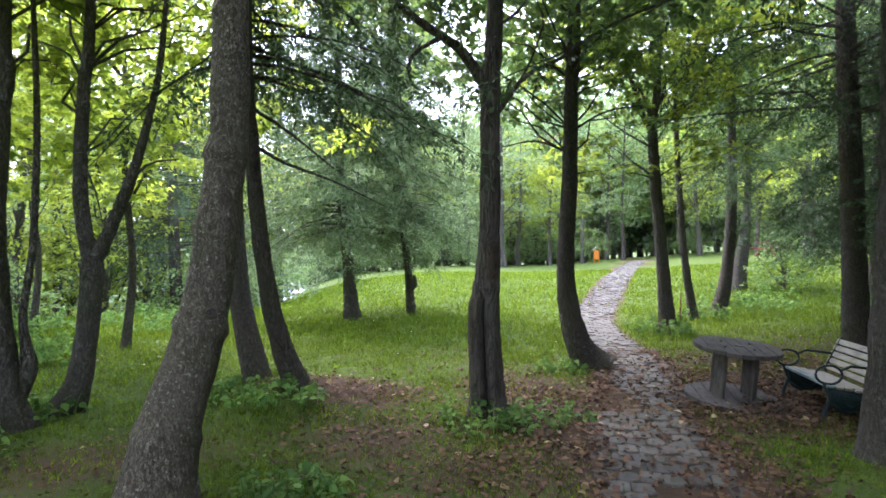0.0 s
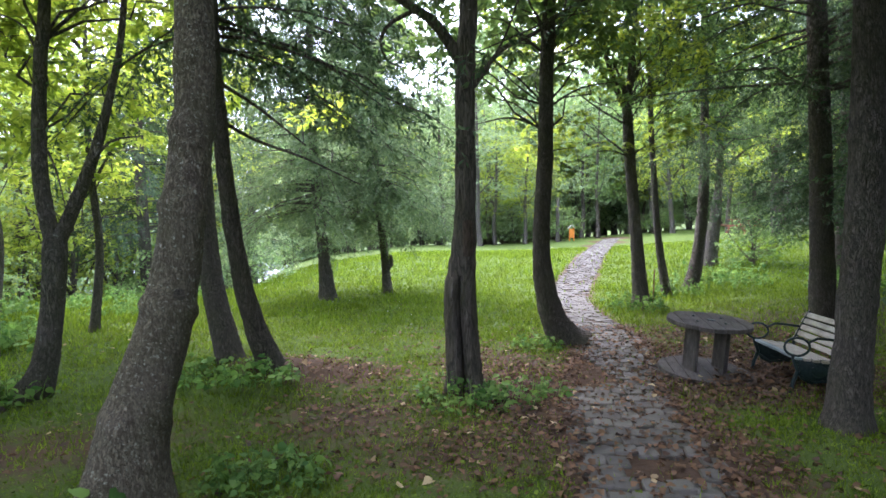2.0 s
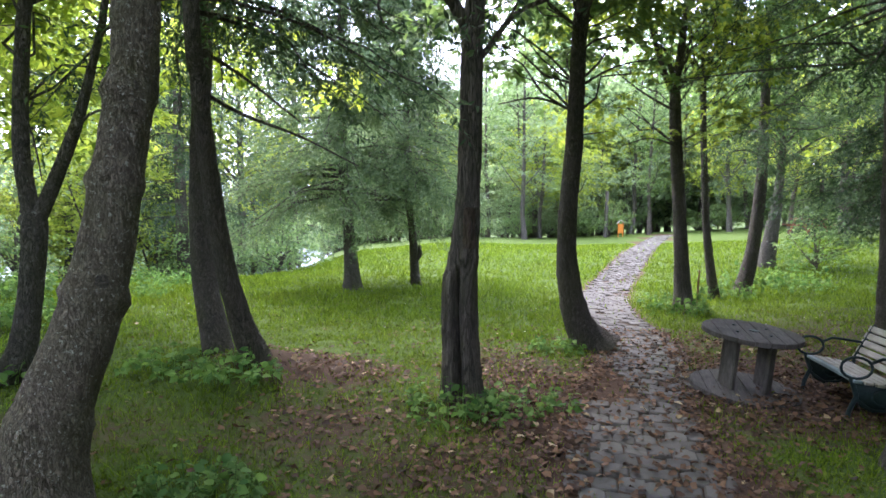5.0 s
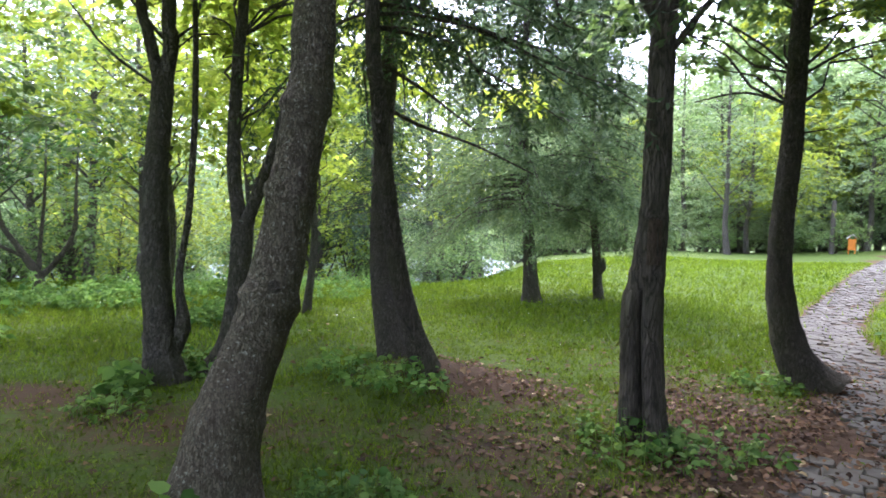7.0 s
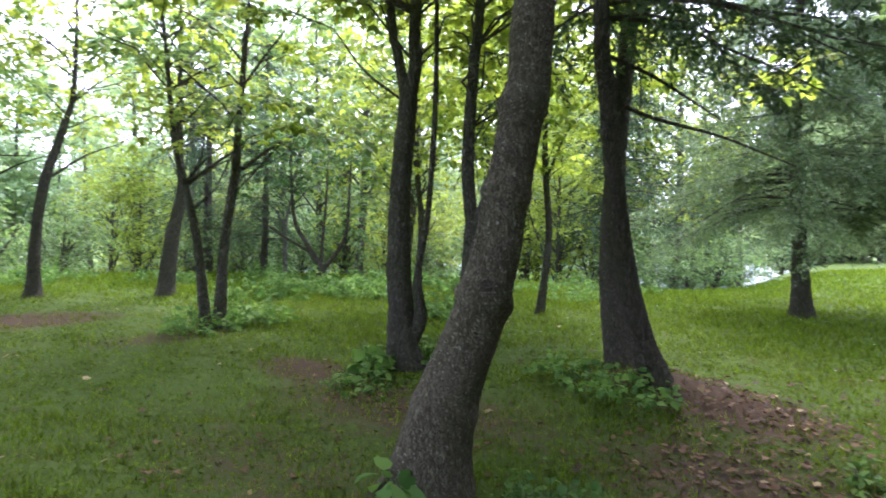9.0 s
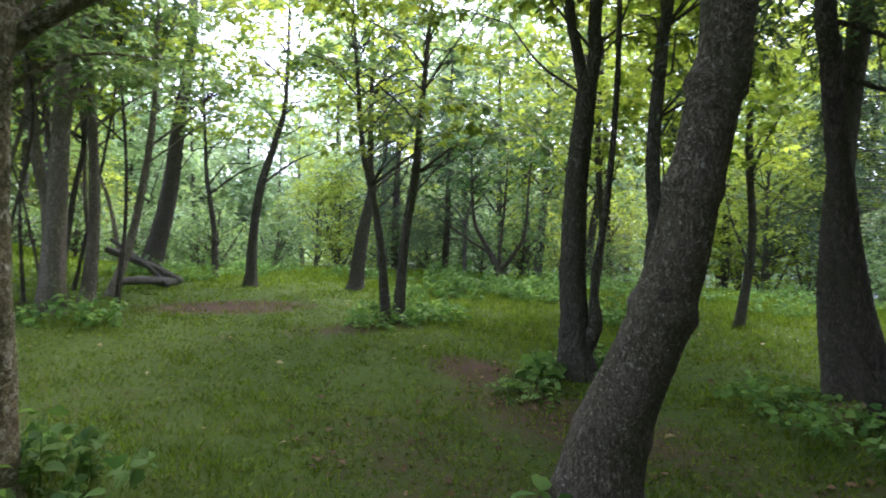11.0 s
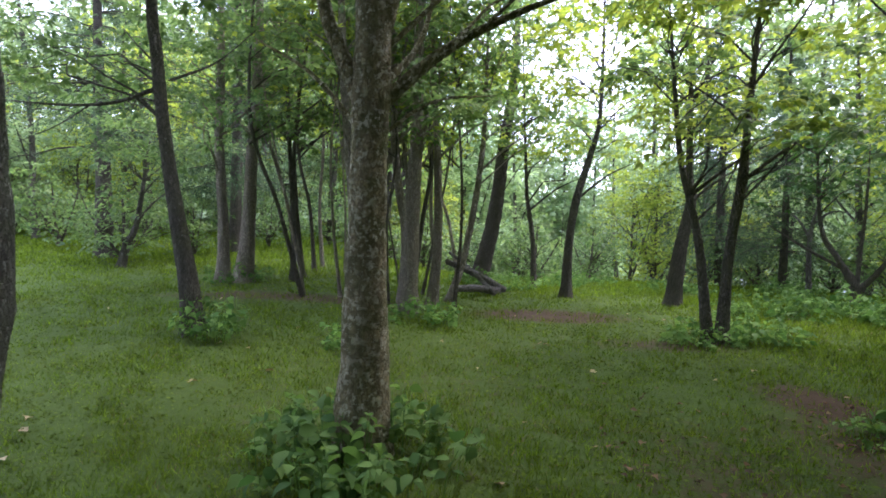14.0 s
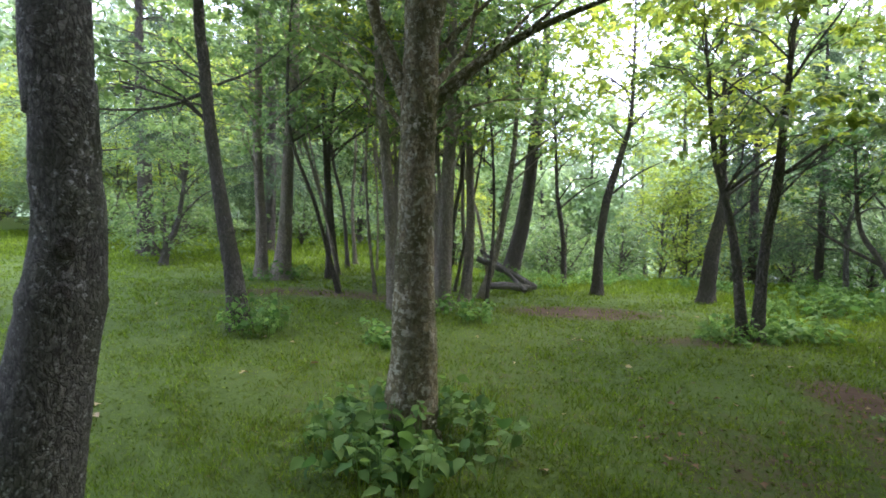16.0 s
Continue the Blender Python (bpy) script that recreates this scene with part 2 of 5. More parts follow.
# ---- mesh helpers ----
def quick_mesh(name, verts, faces, material, smooth=False):
    """A mesh from arrays: verts (n, 3); faces (m, 3) or (m, 4)."""
    verts, faces = np.asarray(verts, np.float32), np.asarray(faces, np.int32)
    me = bpy.data.meshes.new(name)
    k = faces.shape[1]
    me.vertices.add(len(verts))
    me.vertices.foreach_set("co", verts.ravel())
    me.loops.add(faces.size)
    me.loops.foreach_set("vertex_index", faces.ravel())
    me.polygons.add(len(faces))
    me.polygons.foreach_set("loop_start", np.arange(0, faces.size, k, dtype=np.int32))
    if smooth:
        me.polygons.foreach_set("use_smooth", np.ones(len(faces), bool))
    me.update(calc_edges=True)
    me.materials.append(material)
    return me


def piece(name, me, parent, label="", m=None):
    ob = new(name, me)
    ob.parent = parent
    if m is not None:
        ob.matrix_basis = m
    return tagged(ob, label) if label else ob


def part(name, bm, material, parent, label="", smooth=False):
    me = bpy.data.meshes.new(name)
    bm.to_mesh(me)
    bm.free()
    if smooth:
        for f in me.polygons:
            f.use_smooth = True
    me.materials.append(material)
    return piece(name, me, parent, label)


def empty(name, m, label, category, group="", kind=""):
    ob = new(name)
    ob.matrix_basis = m
    ob.empty_display_size = 0.1
    return tagged(ob, label, category, group, kind)


def box(bm, size, m=Matrix(), bevel=0.006):
    made = bmesh.ops.create_cube(bm, size=1.0, matrix=m @ Matrix.Diagonal((*size, 1)))
    if bevel:
        edges = list({e for v in made["verts"] for e in v.link_edges})
        bmesh.ops.bevel(bm, geom=edges, offset=bevel, segments=1, affect="EDGES")


def rows_of(spine, step):
    """Points and radii along a smooth line through (x, y, z, r)."""
    p = np.array(spine, float)
    q = np.vstack([2 * p[0] - p[1], p, 2 * p[-1] - p[-2]])
    out = []
    for i in range(1, len(q) - 2):
        a, b, c, d = q[i - 1:i + 3]
        n = max(2, int(np.linalg.norm(c[:3] - b[:3]) / step))
        for s in np.arange(n) / n:
            out.append(0.5 * (2 * b + (c - a) * s + (2 * a - 5 * b + 4 * c - d) * s * s + (3 * b - a - 3 * c + d) * s ** 3))
    out.append(p[-1])
    return np.array(out)


def tube(spine, step=0.08, sides=16, rough=0.06, flare=0.0, rings=(), seed=0.0, cap=True, cleft=None):
    """A bark-covered tube along a spine, with uneven girth, a root flare and swollen rings."""
    r = rows_of(spine, step)
    c, rad = r[:, :3], np.maximum(r[:, 3], 0.003)
    t = np.gradient(c, axis=0)
    t /= np.linalg.norm(t, axis=1)[:, None] + 1e-9
    side = np.cross(t, (0.13, 0.99, 0.05))
    side /= np.linalg.norm(side, axis=1)[:, None] + 1e-9
    up = np.cross(side, t)
    ang = np.linspace(0, 2 * np.pi, sides, endpoint=False)
    verts = np.empty((len(r), sides, 3))
    for i in range(len(r)):
        z = c[i, 2] - c[0, 2]
        for j, a in enumerate(ang):
            d = side[i] * math.cos(a) + up[i] * math.sin(a)
            q = c[i] * 1.6 + d * 0.55 + (seed, seed * 0.7, 0)
            k = 1 + rough * (noise.noise(Vector(q * 2.2)) + 0.6 * noise.noise(Vector(q * 7.0)))
            if flare:
                k += flare * math.exp(-z / 0.16) * (0.65 + 0.7 * max(0.0, math.sin(a * 2.5 + seed)) + 0.4 * noise.noise(Vector((math.cos(a) * 1.5, math.sin(a) * 1.5, seed))))
            for h, w in rings:
                k += w * math.exp(-((z - h) / 0.045) ** 2) * (0.6 + 0.8 * abs(noise.noise(Vector((a, h, seed)))))
            if cleft:
                at, low, high, wide, deep = cleft
                away = abs((a - at + math.pi) % (2 * math.pi) - math.pi)
                inside = min(1.0, max(0.0, (z - low) / 0.12)) * min(1.0, max(0.0, (high - z) / 0.2))
                k -= deep * inside * math.exp(-(away / wide) ** 2)
            verts[i, j] = c[i] + d * rad[i] * k
    n = len(r)
    base = (np.arange(n - 1)[:, None] * sides + np.arange(sides)[None]).ravel()
    nxt = (np.arange(n - 1)[:, None] * sides + (np.arange(sides)[None] + 1) % sides).ravel()
    faces = np.stack([base, nxt, nxt + sides, base + sides], 1)
    return verts.reshape(-1, 3), faces


def joined(items):
    vs, fs, at = [], [], 0
    for v, f in items:
        vs.append(v)
        fs.append(np.asarray(f) + at)
        at += len(v)
    return np.vstack(vs), np.vstack(fs)


def twigs(lines, r0, r1, sides=4):
    """Thin tapered branches; lines: (n, k, 3) points along each."""
    lines = np.asarray(lines, float)
    n, k, _ = lines.shape
    t = np.gradient(lines, axis=1)
    t /= np.linalg.norm(t, axis=2, keepdims=True) + 1e-9
    s = np.cross(t, np.broadcast_to((0.11, 0.31, 0.94), t.shape))
    s /= np.linalg.norm(s, axis=2, keepdims=True) + 1e-9
    u = np.cross(s, t)
    rad = (np.asarray(r0).reshape(-1, 1) * (1 - np.linspace(0, 1, k)) + r1 * np.linspace(0, 1, k))[..., None]
    a = np.linspace(0, 2 * np.pi, sides, endpoint=False)
    v = lines[:, :, None] + (s * rad)[:, :, None] * np.cos(a)[:, None] + (u * rad)[:, :, None] * np.sin(a)[:, None]
    idx = np.arange(n * k * sides).reshape(n, k, sides)
    f = np.stack([idx[:, :-1], np.roll(idx, -1, 2)[:, :-1], np.roll(idx, -1, 2)[:, 1:], idx[:, 1:]], -1)
    return v.reshape(-1, 3), f.reshape(-1, 4)


def blades(base, direction, normal, length, width, fold=0.12):
    """One four-cornered leaf per row."""
    s = np.cross(direction, normal)
    s /= np.linalg.norm(s, axis=1, keepdims=True) + 1e-9
    length, width = np.asarray(length).reshape(-1, 1), np.asarray(width).reshape(-1, 1)
    mid = base + direction * length * 0.45
    drop = normal * width * fold
    v = np.stack([base, mid + s * width / 2 + drop, base + direction * length - normal * length * 0.12, mid - s * width / 2 + drop], 1)
    return v.reshape(-1, 3), np.arange(len(base) * 4).reshape(-1, 4)


def lobed_leaves(base, direction, normal, size):
    """Palmate leaves: a middle lobe and two side lobes that spread from the stalk."""
    s = unit(np.cross(direction, normal))
    size = np.asarray(size).reshape(-1, 1)
    quads = []
    for turn, long, wide in ((0.0, 1.0, 0.50), (0.95, 0.82, 0.44), (-0.95, 0.82, 0.44)):
        d = direction * math.cos(turn) + s * math.sin(turn)
        quads.append(blades(base + normal * size * 0.004 * turn, unit(d - normal * (0.12 * abs(turn))), normal, size * long, size * wide)[0].reshape(-1, 4, 3))
    v = np.stack(quads, 1).reshape(-1, 3)
    return v, np.arange(len(v)).reshape(-1, 4)


def unit(v):
    return v / (np.linalg.norm(v, axis=-1, keepdims=True) + 1e-9)


def crown_of(rng, lobes, sprays, leaves, leaf=0.10, spread=0.44, droop=0.22, stem=None, lobed=True):
    """Leaf sprays in egg-shaped lobes (x, y, z, rx, ry, rz), and the branches that bear them."""
    lobes = np.array(lobes, float)
    sprays = int(sprays * (0.66 if lobed else 0.85))
    size = lobes[:, 3] * lobes[:, 4] * lobes[:, 5]
    pick = rng.choice(len(lobes), sprays, p=size / size.sum())
    d = unit(rng.normal(size=(sprays, 3)))
    rad = rng.uniform(0.15, 1.0, sprays) ** 0.55
    centre = lobes[pick, :3] + d * rad[:, None] * lobes[pick, 3:]
    up = unit(np.array((0, 0, 1.0)) + 0.22 * rng.normal(size=(sprays, 3)) + 0.2 * d)
    a = unit(np.cross(up, rng.normal(size=(sprays, 3))))
    b = np.cross(up, a)
    n = sprays * leaves
    ang = rng.uniform(0, 2 * np.pi, (sprays, leaves))
    rr = np.sqrt(rng.uniform(0.02, 1, (sprays, leaves))) * spread * rng.uniform(0.6, 1.25, (sprays, 1))
    out = a[:, None] * np.cos(ang)[..., None] + b[:, None] * np.sin(ang)[..., None]
    base = centre[:, None] + out * rr[..., None] - np.array((0, 0, 1.0)) * (droop * rr ** 2 / spread)[..., None] + rng.normal(scale=0.03, size=(sprays, leaves, 3))
    heading = unit(out + 0.45 * rng.normal(size=(sprays, leaves, 3)) - np.array((0, 0, droop)))
    norm = unit(up[:, None] + 0.28 * rng.normal(size=(sprays, leaves, 3)))
    size = leaf * rng.uniform(0.6, 1.35, n)
    base, heading, norm = base.reshape(n, 3), heading.reshape(n, 3), norm.reshape(n, 3)
    leafy = lobed_leaves(base, heading, norm, size) if lobed else blades(base, heading, norm, size, size * rng.uniform(0.55, 0.8, n))
    woody = None
    if stem is not None:
        line = rows_of(stem, 0.3)
        top = line[-1, 2]
        want = np.clip(centre[:, 2] - np.linalg.norm(centre[:, :2] - line[-1, :2], axis=1) * 0.55, line[0, 2] + 0.1, top - 0.12 * rng.uniform(0, 1, sprays) * (top - line[0, 2]))
        root = line[np.abs(line[:, 2][None] - want[:, None]).argmin(1)]
        k = np.linspace(0, 1, 6)[None, :, None]
        way = root[:, None, :3] * (1 - k) + centre[:, None] * k
        reach = np.linalg.norm(centre - root[:, :3], axis=1)
        way = way + np.array((0, 0, 1.0)) * (np.sin(k * np.pi) * 0.10 * reach[:, None, None]) + rng.normal(scale=0.065, size=way.shape) * np.sin(k * np.pi) * reach[:, None, None] ** 0.5
        keep = (rng.uniform(size=sprays) < 0.42) & (reach < 2.4)
        woody = twigs(way[keep], np.minimum(0.006 + 0.006 * reach[keep], root[keep, 3] * 0.5), 0.003)
    return leafy, woody


def conifer_crown(rng, x, y, low, high, reach, boughs, hang=0.35, twig=26, side=None, wide=1.0):
    """Drooping spruce boughs with hanging, needled twigs."""
    h = low + (high - low) * np.sort(rng.uniform(0, 1, boughs)) ** 1.15
    az = rng.uniform(0, 2 * np.pi, boughs) if side is None else side[0] + rng.uniform(-side[1], side[1], boughs)
    long = reach * (1 - 0.8 * (h - low) / (high - low)) * rng.uniform(0.55, 1.1, boughs)
    out = np.stack([np.cos(az), np.sin(az), np.zeros(boughs)], 1)
    k = np.linspace(0, 1, 8)
    root = np.stack([np.full(boughs, x), np.full(boughs, y), h], 1)
    line = root[:, None] + out[:, None] * (k[None, :, None] * long[:, None, None])
    line[..., 2] += long[:, None] * (0.10 * k - hang * k ** 2)[None]
    bend = np.cumsum(rng.normal(scale=0.05, size=(boughs, 8, 3)), axis=1) * (k[None, :, None] ** 0.7) * long[:, None, None] ** 0.5
    line = line + bend
    woody = twigs(line, 0.010 + 0.005 * long, 0.003)
    # twigs along each bough
    s = rng.uniform(0.12, 1.0, (boughs, twig))
    i = np.minimum((s * 7).astype(int), 6)
    f = (s * 7 - i)[..., None]
    rows = np.arange(boughs)[:, None]
    at = line[rows, i] * (1 - f) + line[rows, i + 1] * f
    cross = np.stack([-out[:, 1], out[:, 0], np.zeros(boughs)], 1)
    lean = rng.uniform(-1, 1, (boughs, twig, 1))
    d = unit(cross[:, None] * lean + out[:, None] * 0.5 + np.array((0, 0, -1.0)) * rng.uniform(0.1, 1.6, (boughs, twig, 1)))
    tl = rng.uniform(0.2, 0.62, (boughs, twig, 1)) * np.clip(long[:, None, None] / 1.5, 0.5, 1.2)
    m = 14
    q = np.linspace(0.05, 1, m)[None, None, :, None]
    p = at[:, :, None] + d[:, :, None] * tl[:, :, None] * q
    nd = unit(d[:, :, None] * 0.8 + 0.75 * rng.normal(size=(boughs, twig, m, 3)))
    n = boughs * twig * m
    leafy = blades(p.reshape(n, 3), nd.reshape(n, 3), unit(rng.normal(size=(n, 3))), rng.uniform(0.05, 0.115, n), wide * rng.uniform(0.012, 0.022, n), 0.0)
    return leafy, woody


# ---- the lie of the land ----
def smooth01(v):
    c = np.clip(v, 0, 1)
    return c * c * (3 - 2 * c)


def soft(v):
    return np.logaddexp(0, v)


def land(x, y):
    """Height of the ground: a flat glade, a low rise to the north, a fall to the lake in the north-west, a bank in the south-west."""
    x, y = np.asarray(x, float), np.asarray(y, float)
    d, b = np.hypot(x, y), np.degrees(np.arctan2(-x, y))
    z = 0.5 * smooth01((y - 13) / 11) * smooth01((x + 6) / 6) + 0.07 * soft(np.minimum(x, 60) - 6) * smooth01((y + 5) / 12)
    z = z - smooth01((y - 36) / 60) * smooth01((60 - x) / 40) * 2.0
    z = z - smooth01((b - 8) / 14) * smooth01((104 - b) / 16) * 0.15 * soft(d - 17)
    c = np.where(b < -100, b + 360, b)
    z = z + smooth01((c - 80) / 25) * smooth01((215 - c) / 30) * 0.0675 * soft((np.minimum(d, 40) - 2.5) / 1.5)
    z = z + 0.27 * np.exp(-((x + 1.75) ** 2 + (y - 6.3) ** 2) / 0.7)
    z = z + 0.12 * np.exp(-((x + 2.93) ** 2 + (y - 0.68) ** 2) / 0.4)
    return np.maximum(z, -7.0)


def at_ground(x, y):
    return float(land(x, y))


PATH = rows_of([(0.9, -4, 0, 0.45), (1.0, -1, 0, 0.46), (1.2, 1.5, 0, 0.47), (1.62, 4.18, 0, 0.47), (2.05, 6.15, 0, 0.45), (2.66, 7.9, 0, 0.42),
                (2.85, 9.4, 0, 0.42), (2.92, 10.83, 0, 0.42), (3.5, 13.75, 0, 0.42), (5.38, 18.9, 0, 0.42), (9.6, 29.9, 0, 0.45), (12.5, 37, 0, 0.5)], 0.2)
# bare or littered patches, two partly painted shade: x, y, half-widths, turn, strength
# those at (6.4, 9.2) and (4.6, 8.4) also darken the ground for spruce shade
PATCHES = [(1.2, 5.4, 0.9, 2.6, 10, 0.85), (3.4, 6.5, 1.7, 1.5, 0, 1.0), (2.15, 4.4, 0.5, 2.2, 0, 0.8), (6.4, 9.2, 3.8, 2.8, 20, 0.5), (4.6, 8.4, 1.5, 1.2, 0, 0.6), (-4.6, 1.0, 3.6, 3.0, 10, 0.30), (-6.5, 2.0, 2.5, 2.0, 0, 0.28), (-2.6, 3.0, 1.8, 0.9, 10, 0.45), (-1.15, 6.5, 1.0, 0.75, 0, 0.95), (-0.6, 5.0, 1.1, 1.0, 20, 0.6),
           (-2.9, 4.4, 1.6, 0.8, 20, 0.62), (-4.6, 4.5, 0.75, 0.5, 0, 0.8), (-9.3, 2.7, 1.4, 0.7, 80, 0.9), (-9.2, -1.7, 0.5, 2.4, 10, 0.7), (-7.0, 4.0, 0.5, 1.2, 0, 0.6), (0.4, 4.3, 1.2, 0.8, 0, 0.6)]


def bareness(x, y):
    x, y = np.asarray(x, float), np.asarray(y, float)
    out = np.zeros_like(x)
    for px, py, a, b, turn, s in PATCHES:
        c, q = math.cos(radians(turn)), math.sin(radians(turn))
        u, v = (x - px) * c + (y - py) * q, (y - py) * c - (x - px) * q
        out = np.maximum(out, s * np.clip(1.25 - np.sqrt((u / a) ** 2 + (v / b) ** 2), 0, 1) ** 0.6 * (np.hypot(u / a, v / b) < 1.25))
    flat = x.ravel()
    near = np.full(flat.shape, 9.0)
    yy = y.ravel()
    for p in PATH[::2]:
        near = np.minimum(near, np.hypot(flat - p[0], yy - p[1]) - p[3])
    return np.maximum(out, np.clip(1.05 - 3.0 * np.maximum(near.reshape(x.shape), 0), 0, 1))


def make_ground():
    fine = np.concatenate([-np.geomspace(28, 2500, 34)[::-1], np.arange(-27.5, 28, 0.22), np.geomspace(28.2, 2500, 34)])
    gx, gy = np.meshgrid(fine, fine, indexing="ij")
    gz = land(gx, gy)
    rng = np.random.default_rng(3)
    gz = gz + rng.normal(scale=0.008, size=gz.shape) * (np.hypot(gx, gy) < 28)
    gz -= 0.02 * (bareness(gx, gy) > 0.6)
    n = len(fine)
    idx = np.arange(n * n).reshape(n, n)
    f = np.stack([idx[:-1, :-1], idx[1:, :-1], idx[1:, 1:], idx[:-1, 1:]], -1).reshape(-1, 4)
    me = quick_mesh("ground", np.stack([gx, gy, gz], -1).reshape(-1, 3), f, GROUND, True)
    bare = me.attributes.new("bare", "FLOAT", "POINT")
    bare.data.foreach_set("value", bareness(gx, gy).ravel().astype(np.float32))
    return tagged(new("ground", me), "uneven turf with bare brown earth patches", "ground", kind="structure")


make_ground()
lake = bmesh.new()
bmesh.ops.create_circle(lake, cap_ends=True, segments=64, radius=1.0, matrix=Matrix.Translation((-75, 75, -5.2)) @ Matrix.Diagonal((90, 62, 1, 1)))
me = bpy.data.meshes.new("water")
lake.to_mesh(me)
lake.free()
me.materials.append(WATER)
tagged(new("water", me), "pale still lake below the trees", "lake", kind="structure")


def make_hills():
    rng = np.random.default_rng(8)
    a = np.linspace(0, 2 * np.pi, 240, endpoint=False)
    rows = []
    for k, (r, h) in enumerate([(210, -8), (240, 9), (280, 17), (340, 25), (430, 36), (620, 30)]):
        wob = np.array([noise.fractal(Vector((math.cos(t) * 3 + k, math.sin(t) * 3, k * 0.7)), 0.9, 2.0, 5) for t in a])
        bearing = np.degrees(np.arctan2(-np.cos(a), np.sin(a)))
        h = h * np.where((bearing > 6) & (bearing < 32) | (bearing > 72) & (bearing < 84), 0.3, 1.0)
        rows.append(np.stack([np.cos(a) * r * (1 + 0.05 * wob), np.sin(a) * r * (1 + 0.05 * wob), h + wob * h * 0.5 * (k > 0) + rng.normal(scale=0.6, size=a.shape) * (k > 0)], 1))
    v = np.stack(rows)
    i = np.arange(v.shape[0] * 240).reshape(-1, 240)
    f = np.stack([i[:-1], np.roll(i, -1, 1)[:-1], np.roll(i, -1, 1)[1:], i[1:]], -1).reshape(-1, 4)
    tagged(new("backdrop", quick_mesh("backdrop", v.reshape(-1, 3), f, HILL)), "hazy wooded hills in the distance", "hills", kind="structure")


make_hills()


# ---- trees ----
def tree(name, label, spine, bark, limbs=(), crown=None, crown_material=None, seed=1, rings=(), flare=0.5, sides=18, rough=0.06, step=0.07, cleft=None, group=""):
    """A tree: trunk and limbs along spines (x, y, z, r), and a crown of leaves with its branches."""
    x, y = spine[0][:2]
    root = empty(name, pose(x, y, at_ground(x, y) - 0.03), label, "tree", group)
    back = Matrix.Translation((-x, -y, -at_ground(x, y) + 0.03))
    shift = np.array(back.translation)
    v, f = tube(spine, step, sides, rough, flare, rings, seed * 1.37, cleft=cleft)
    piece("trunk", quick_mesh("trunk", v + shift, f, bark, True), root)
    for limb in limbs:
        v, f = tube(limb, 0.12, 9, rough * 0.8, seed=seed + 3.1)
        piece("limb", quick_mesh("limb", v + shift, f, bark, True), root)
    if crown:
        leafy, woody = crown
        piece("crown", quick_mesh("crown", leafy[0] + shift, leafy[1], crown_material), root)
        if woody:
            v, f = woody
            tagged(piece("branchwork", quick_mesh("branchwork", v + shift, f, bark), root), kind="stuff")
    return root


def knot(root, place, out, r, material):
    """A dark swollen branch scar on a trunk, facing out."""
    bm = bmesh.new()
    rows, around = 5, 12
    prof = [(1.0, -0.3), (0.8, 0.02), (0.55, 0.1), (0.35, 0.06), (0.12, -0.06)]
    ring = []
    for k, h in prof:
        ring.append([bm.verts.new((r * k * math.cos(q) * (1 + 0.15 * noise.noise(Vector((q, k * 3, r * 40)))), r * 1.15 * k * math.sin(q) * (1 + 0.15 * noise.noise(Vector((k * 3, q, r * 50)))), r * h)) for q in np.linspace(0, 2 * math.pi, around, endpoint=False)])
    for i in range(rows - 1):
        for j in range(around):
            bm.faces.new((ring[i][j], ring[i][(j + 1) % around], ring[i + 1][(j + 1) % around], ring[i + 1][j]))
    bm.faces.new(ring[-1])
    ob = part("knot", bm, material, root, "dark branch scar", True)
    turn = Vector(out).to_track_quat("Z", "Y").to_matrix().to_4x4()
    ob.matrix_basis = Matrix.Translation(Vector(place) - root.matrix_basis.translation) @ turn


def grown(spine, to, r):
    """The spine carried on upwards to that height."""
    a, b = spine[-2], spine[-1]
    k = (to - b[2]) / max(0.3, b[2] - a[2])
    k = min(k, 3.0)
    return list(spine) + [(b[0] + (b[0] - a[0]) * k * 0.5, b[1] + (b[1] - a[1]) * k * 0.5, to, r)]


def rg(n):
    return np.random.default_rng(n)


# the leaning spruce by the path
T1 = [(-1.75, 3.51, -0.05, 0.24), (-1.70, 3.58, 0.50, 0.192), (-1.55, 3.75, 1.18, 0.152), (-1.49, 3.86, 1.86, 0.134), (-1.46, 3.92, 2.31, 0.127), (-1.45, 3.97, 2.87, 0.121)]
T1 = grown(T1, 7.5, 0.05)
leaning_spruce = tree("spruce_tree", "leaning grey-brown spruce trunk with swollen rings", T1, BARK_SPRUCE, (), conifer_crown(rg(11), -1.4, 4.2, 6.2, 10.5, 3.4, 100, 0.1), NEEDLE, 1,
     rings=((0.55, 0.10), (1.2, 0.20), (1.82, 0.16), (2.33, 0.23), (2.72, 0.14), (3.3, 0.12)), sides=26, step=0.04, flare=0.35)
for place, r in (((-1.45, 3.63, 1.24), 0.036), ((-1.38, 3.81, 2.30), 0.036)):
    knot(leaning_spruce, place, (0.45, -0.88, 0.1), r, BARK_DARK)
# the twin trunks with a shared foot
T3L = grown([(-2.04, 6.42, 0.18, 0.150), (-2.33, 6.68, 1.11, 0.122), (-2.57, 7.13, 2.39, 0.108), (-2.70, 7.53, 3.83, 0.100), (-2.77, 7.73, 4.60, 0.095)], 9, 0.04)
T3R = grown([(-1.53, 6.12, 0.22, 0.135), (-1.66, 6.03, 0.61, 0.108), (-1.77, 5.92, 1.18, 0.090), (-1.83, 5.74, 1.98, 0.077), (-1.83, 5.54, 2.72, 0.070), (-1.83, 5.38, 3.66, 0.063)], 9, 0.04)
